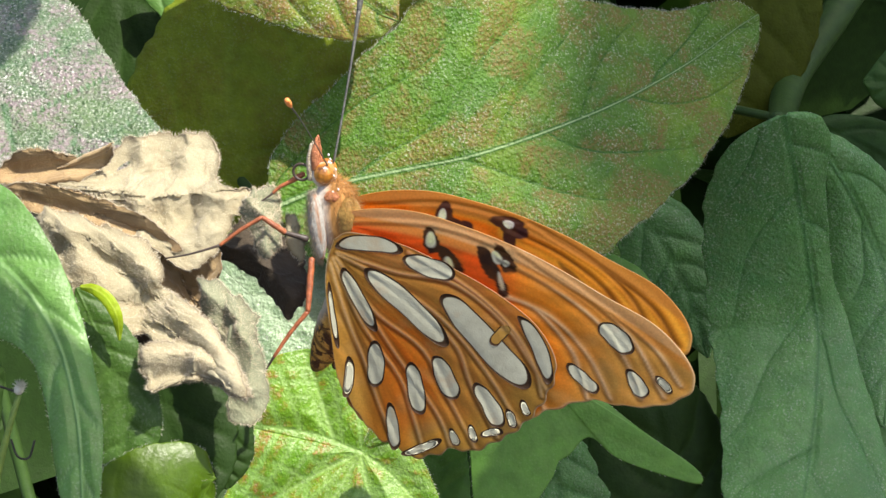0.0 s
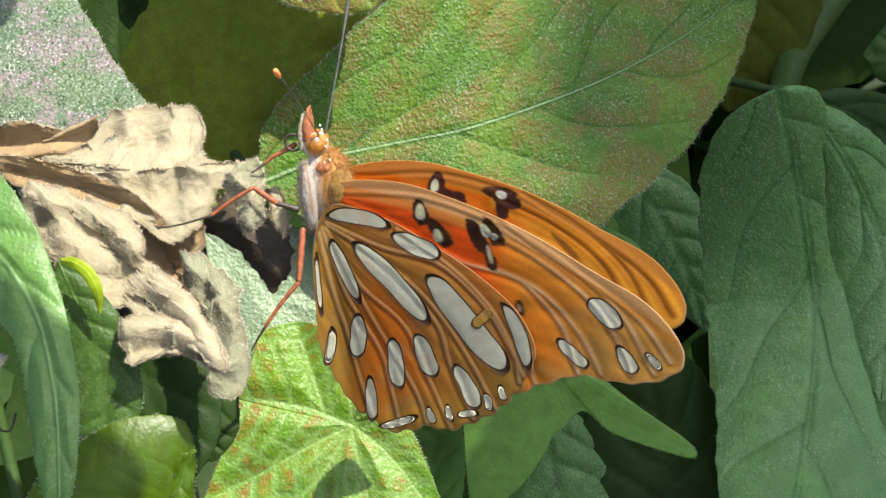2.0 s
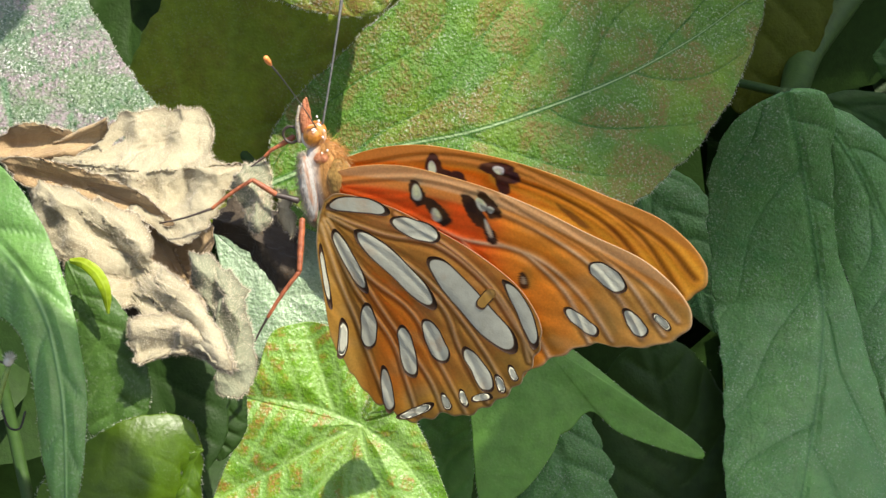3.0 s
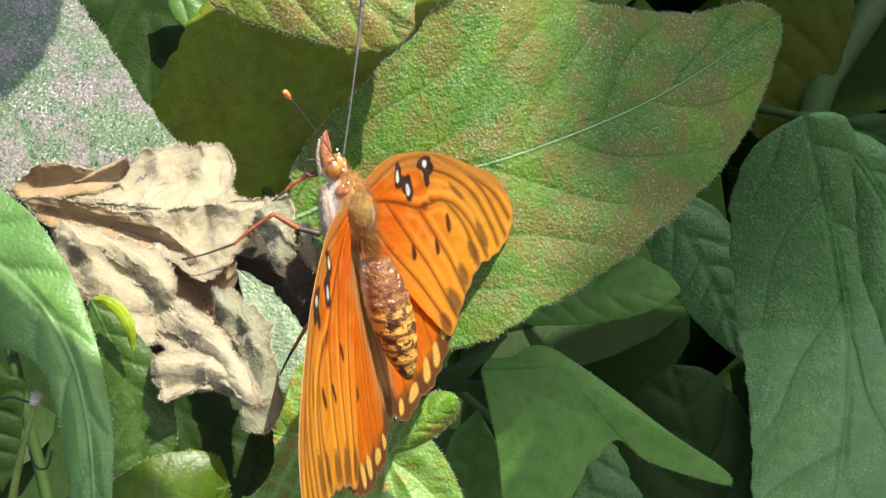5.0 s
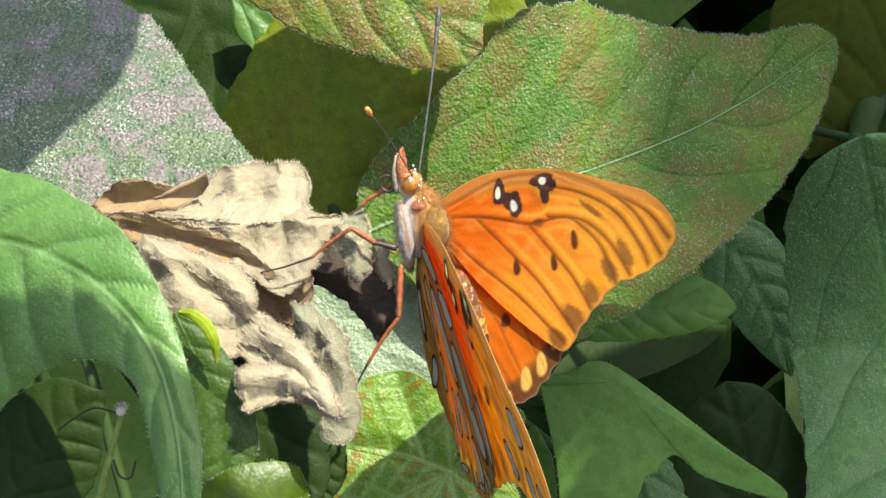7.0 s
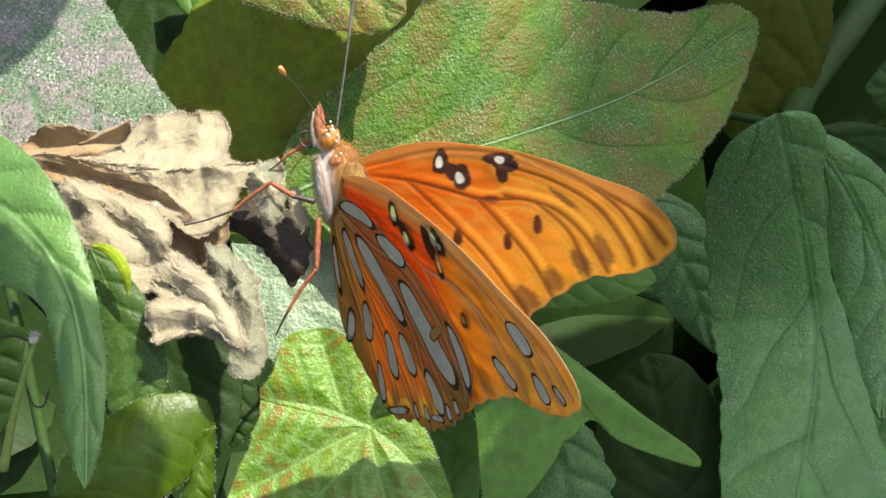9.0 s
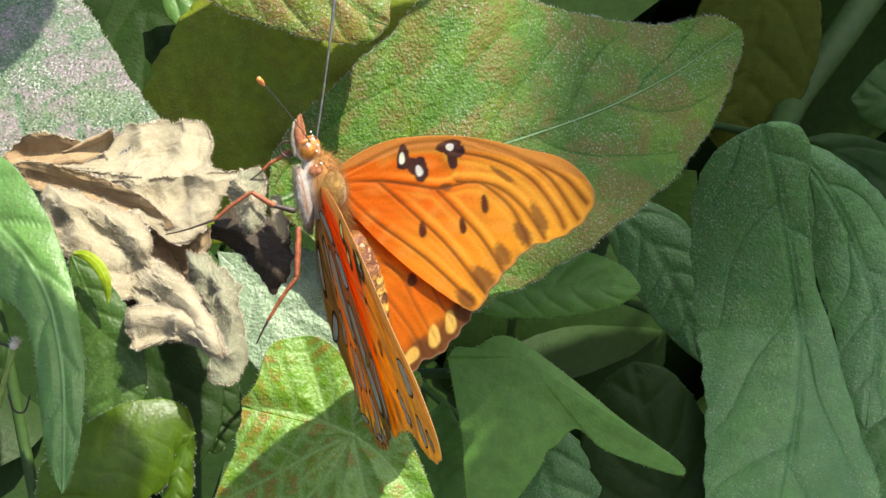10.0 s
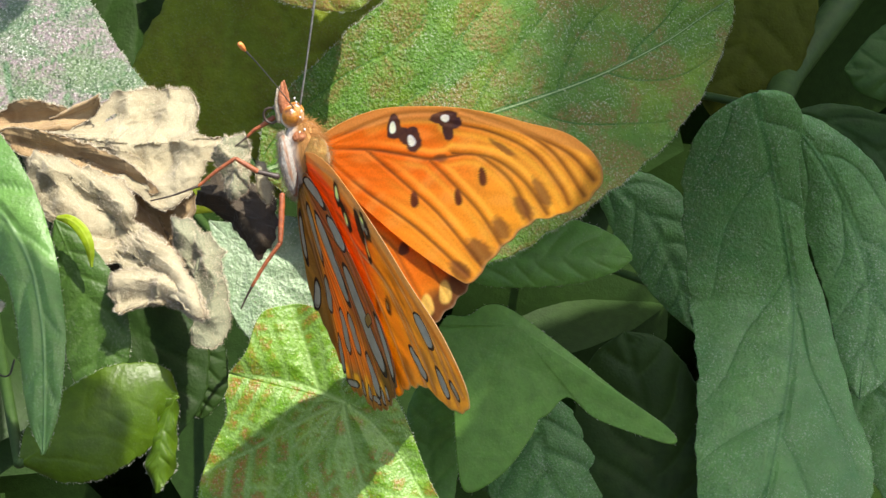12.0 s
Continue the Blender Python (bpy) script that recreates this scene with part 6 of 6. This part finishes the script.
def motions():
    BODY = [(0, -9.46, 3.24, 0.66), (0.5, -8.70, 3.37, 0.66), (1, -8.76, 3.42, 0.66), (1.5, -8.53, 3.52, 0.66), (2, -8.67, 3.54, 0.66), (2.5, -9.20, 4.52, 0.66), (3, -9.41, 4.54, 0.66), (3.2, -9.33, 4.66, 0.66), (4.8, -9.44, 4.63, 0.66), (5, -9.43, 4.59, 0.66), (5.5, -9.50, 4.62, 0.66), (6, -9.60, 4.69, 0.66), (6.5, -9.34, 4.71, 0.66), (7, -9.49, 4.75, 0.66), (7.5, -9.62, 4.72, 0.66), (7.7, -9.60, 4.77, 0.66), (9.3, -8.80, 4.09, 0.66), (9.5, -8.77, 4.07, 0.66), (10, -8.93, 4.08, 0.66), (10.5, -8.93, 4.03, 0.66), (11, -8.87, 4.07, 0.66), (11.5, -8.91, 4.07, 0.66), (12, -8.94, 3.99, 0.66)]
    # time; near wings: opening, forward sweep of the forewing and of the hindwing; far wings: opening and sweep
    FLAP = [(0, 0.5, -0.7, 4.1, 13.3, -3.3), (0.1, 22.5, -0.1, 1.8, 22.4, -1.3), (0.2, 60.3, 0.5, -0.3, 53.6, 1.8), (0.3, 84.4, 1.0, -0.6, 90.7, 2.1), (0.4, 82.2, 1.5, -0.8, 87.1, 2.1), (0.5, 66.0, 2.0, -1.0, 66.0, 2.1), (0.6, 34.4, 1.1, -1.5, 39.9, 0.6), (0.7, 12.6, -0.1, -2.5, 22.4, -2.9), (0.8, -4.8, -1.0, -3.1, 20.9, -3.2), (0.9, 2.1, -1.4, -2.9, 17.9, -4.2), (1, 11.6, -1.5, -2.2, 18.7, -3.7), (1.1, 33.2, -0.3, -1.2, 31.9, -0.5), (1.2, 65.4, 0.8, -0.4, 57.9, 1.6), (1.3, 84.5, 1.2, -0.6, 86.5, 1.9), (1.4, 91.5, 1.6, -0.8, 94.2, 1.9), (1.5, 89.9, 2.0, -1.0, 90.0, 2.0), (1.6, 78.5, 1.6, -0.8, 76.0, 2.0), (1.7, 55.8, 1.2, -0.6, 51.3, 1.6), (1.8, 33.4, 0.8, -0.3, 31.8, 0.1), (1.9, 12.8, 0.4, 0.0, 17.3, -2.4), (2, 3.6, -0.0, 0.4, 13.4, -3.1), (2.1, 10.2, 0.4, 0.1, 14.5, -3.1), (2.2, 30.4, 0.8, -0.3, 27.6, -0.5), (2.3, 60.7, 1.2, -0.6, 55.3, 1.8), (2.4, 82.0, 1.6, -0.8, 78.5, 2.0), (2.5, 92.3, 2.0, -1.0, 91.1, 2.0), (2.6, 85.5, 1.6, -0.8, 80.3, 3.0), (2.7, 59.8, 1.4, -0.5, 46.3, 3.8), (2.8, 27.6, 2.7, 1.0, 19.3, 4.1), (2.9, 12.9, 3.6, 2.2, 10.1, 4.7), (3, 4.7, 4.1, 3.0, 2.6, 5.4), (3.2, 16.9, 3.4, 1.8, 10.1, 4.3), (3.4, 44.0, 1.9, 0.0, 29.7, 3.7), (3.6, 84.0, 1.6, -0.8, 72.8, 3.0), (3.75, 96.0, 2.0, -1.0, 88.0, 2.0), (3.9, 88.0, 1.6, -0.8, 80.0, 1.6), (4.1, 53.4, 1.4, -0.3, 45.9, 0.8), (4.3, 21.8, 3.3, 1.1, 13.6, -1.0), (4.45, 17.0, 3.4, 1.5, 9.0, -1.7), (4.6, 27, 2.7, 0.8, 21.9, -0.5), (4.8, 55, 2, -0.4, 55.7, 1.0), (4.9, 74.0, 1.4, -0.7, 73.5, 1.4), (5, 82.5, 1.7, -0.8, 81.0, 1.7), (5.1, 83.5, 2.0, -1.0, 81.5, 2.0), (5.2, 75.6, 2.0, -1.0, 77.1, 1.9), (5.3, 68.7, 2.0, -1.0, 70.6, 1.7), (5.4, 65.8, 2.0, -1.0, 66.8, 1.6), (5.5, 60.0, 2.0, -1.0, 59.5, 1.3), (5.6, 51.0, 1.9, -0.8, 46.6, 1.2), (5.7, 36.7, 2.3, -0.6, 35.0, 0.8), (5.8, 22.4, 3.1, -0.5, 22.5, 0.2), (5.9, 13.9, 3.6, -0.3, 16.3, -0.4), (6, 19.8, 2.7, -0.1, 18.0, -0.0), (6.1, 33.3, 2.0, -0.3, 26.1, 0.7), (6.2, 46.8, 1.4, -0.4, 41.0, 1.5), (6.3, 61.8, 1.1, -0.5, 53.6, 1.9), (6.4, 73.5, 1.3, -0.7, 70.8, 2.0), (6.5, 84.0, 1.7, -0.8, 83.2, 2.0), (6.6, 82.5, 2.0, -1.0, 86.5, 2.0), (6.7, 82.1, 2.0, -1.0, 82.1, 2.2), (6.8, 74.2, 2.0, -1.0, 77.1, 2.4), (6.9, 66.4, 2.0, -1.0, 67.3, 2.7), (7, 59.0, 2.0, -1.0, 58.5, 2.9), (7.1, 51.1, 1.9, -0.8, 48.7, 2.4), (7.2, 37.6, 2.4, -0.5, 37.3, 1.9), (7.3, 27.1, 3.2, -0.3, 27.7, 1.2), (7.4, 20.1, 3.8, -0.0, 19.2, 0.4), (7.5, 24.4, 2.9, -0.6, 22.8, 2.0), (7.6, 37.8, 1.9, -0.7, 35.9, 2.4), (7.7, 50.4, 1.3, -0.7, 45.9, 2.4), (7.9, 83.2, 1.3, -0.9, 72.7, 2.3), (8.1, 94.0, 2.0, -1.0, 86.0, 2.0), (8.3, 86.0, 1.5, -0.7, 78.0, 1.5), (8.5, 56, 1.1, -0.6, 51.3, 0.8), (8.7, 36.7, 2.3, -0.9, 27.4, -0.4), (8.85, 28.0, 2.9, -1.1, 18.0, -1.3), (9, 36.7, 2.3, -0.9, 28.9, -0.3), (9.15, 50, 1.3, -0.6, 47.9, 0.6), (9.3, 55, 3, -0.7, 58.5, 1.1), (9.4, 66, 4, -0.7, 69.5, 1.5), (9.5, 75.5, 5, -0.9, 79.0, 1.7), (9.6, 77.5, 5, -1.0, 82.5, 2.0), (9.7, 74.5, 4, -1.4, 78.6, 2.2), (9.8, 69.8, 2.4, -1.7, 72.1, 2.4), (9.9, 67.5, 2.6, -2.1, 67.3, 2.6), (10, 57.0, 2.9, -2.5, 54.0, 2.7), (10.1, 45.2, 2.6, -2.3, 41.7, 1.6), (10.2, 31.8, 2.5, -2.4, 29.2, 0.4), (10.3, 19.8, 2.6, -2.6, 18.1, -0.8), (10.4, 18.2, 2.0, -2.2, 23.0, -0.9), (10.5, 27.2, 0.8, -3.0, 28.8, 1.9), (10.6, 42.2, 0.7, -2.1, 40.7, 2.2), (10.7, 57.7, 0.9, -1.4, 57.4, 2.5), (10.8, 70.2, 1.4, -1.2, 74.3, 2.3), (10.9, 80.5, 2.0, -1.0, 85.5, 2.0), (11, 78.3, 1.7, -1.0, 82.4, 2.3), (11.1, 71.6, 1.3, -1.1, 77.9, 2.6), (11.2, 65.9, 1.0, -1.1, 67.8, 2.9), (11.3, 60.2, 0.9, -1.1, 56.9, 3.2), (11.4, 48.0, 1.3, -1.3, 47.4, 3.5), (11.5, 33.6, 2.8, -1.5, 34.8, 3.9), (11.6, 25.1, 4.8, -1.0, 29.5, 2.7), (11.7, 19.4, 6.6, -0.5, 28.2, 1.4), (11.8, 28.0, 4.9, -1.4, 32.2, 1.7), (11.9, 37.2, 3.6, -2.3, 37.4, 2.0), (12, 48.7, 2.4, -3.3, 47.4, 2.3)]
    turn = Matrix((SIDE_D, SIDE_H, SIDE_L)).transposed().to_4x4()
    # how the body has turned since it settled: about right, up and towards the viewer, in radians
    def settled(t):
        a = (0.0, 0.0, 0.0) if t < 2.3 else (-0.035, -0.027, 0.032) if t < 8.5 else (0.018, -0.032, 0.056)
        v = RIGHT * a[0] + UP * a[1] - AWAY * a[2]
        return Matrix.Rotation(v.length, 4, v.normalized()) if v.length else Matrix.Identity(4)

    walk(butterfly, [(t, Matrix.Translation(at(x, y, d)) @ settled(t) @ turn) for t, x, y, d in BODY])
    # the abdomen swings towards the belly and back: time and degrees
    SWING = [(0, 38), (0.5, 16), (1, 18), (1.5, 3), (2, 12), (2.5, 0), (3, 4), (4, 0), (6, 3), (6.5, 0), (12, 0)]
    walk(abdomen, [(t, pose(0.0012, -0.0065, 0, 0, 0, -a)) for t, a in SWING])
    for side, fore, hind, k, sf, sh in ((1, fore_left, hind_left, 1, 2, 3), (-1, fore_right, hind_right, 4, 5, 5)):
        walk(fore, [(row[0], pose(0, 0, side * HINGE, 0, -side * row[k], 0) @ pose(0, 0, 0, 0, 0, row[sf])) for row in FLAP])
        # the hindwings open less than the forewings
        late = [max(0.0, row[k] - 55) * 0.08 if side < 0 else -0.5 for row in FLAP]
        walk(hind, [(row[0], pose(0, 0, side * HINGE, 0, -side * (row[k] - late[n]), 0) @ pose(0, 0, 0, 0, 0, row[sh] - 0.05 * max(0.0, row[k] - 20))) for n, row in enumerate(FLAP)])


motions()
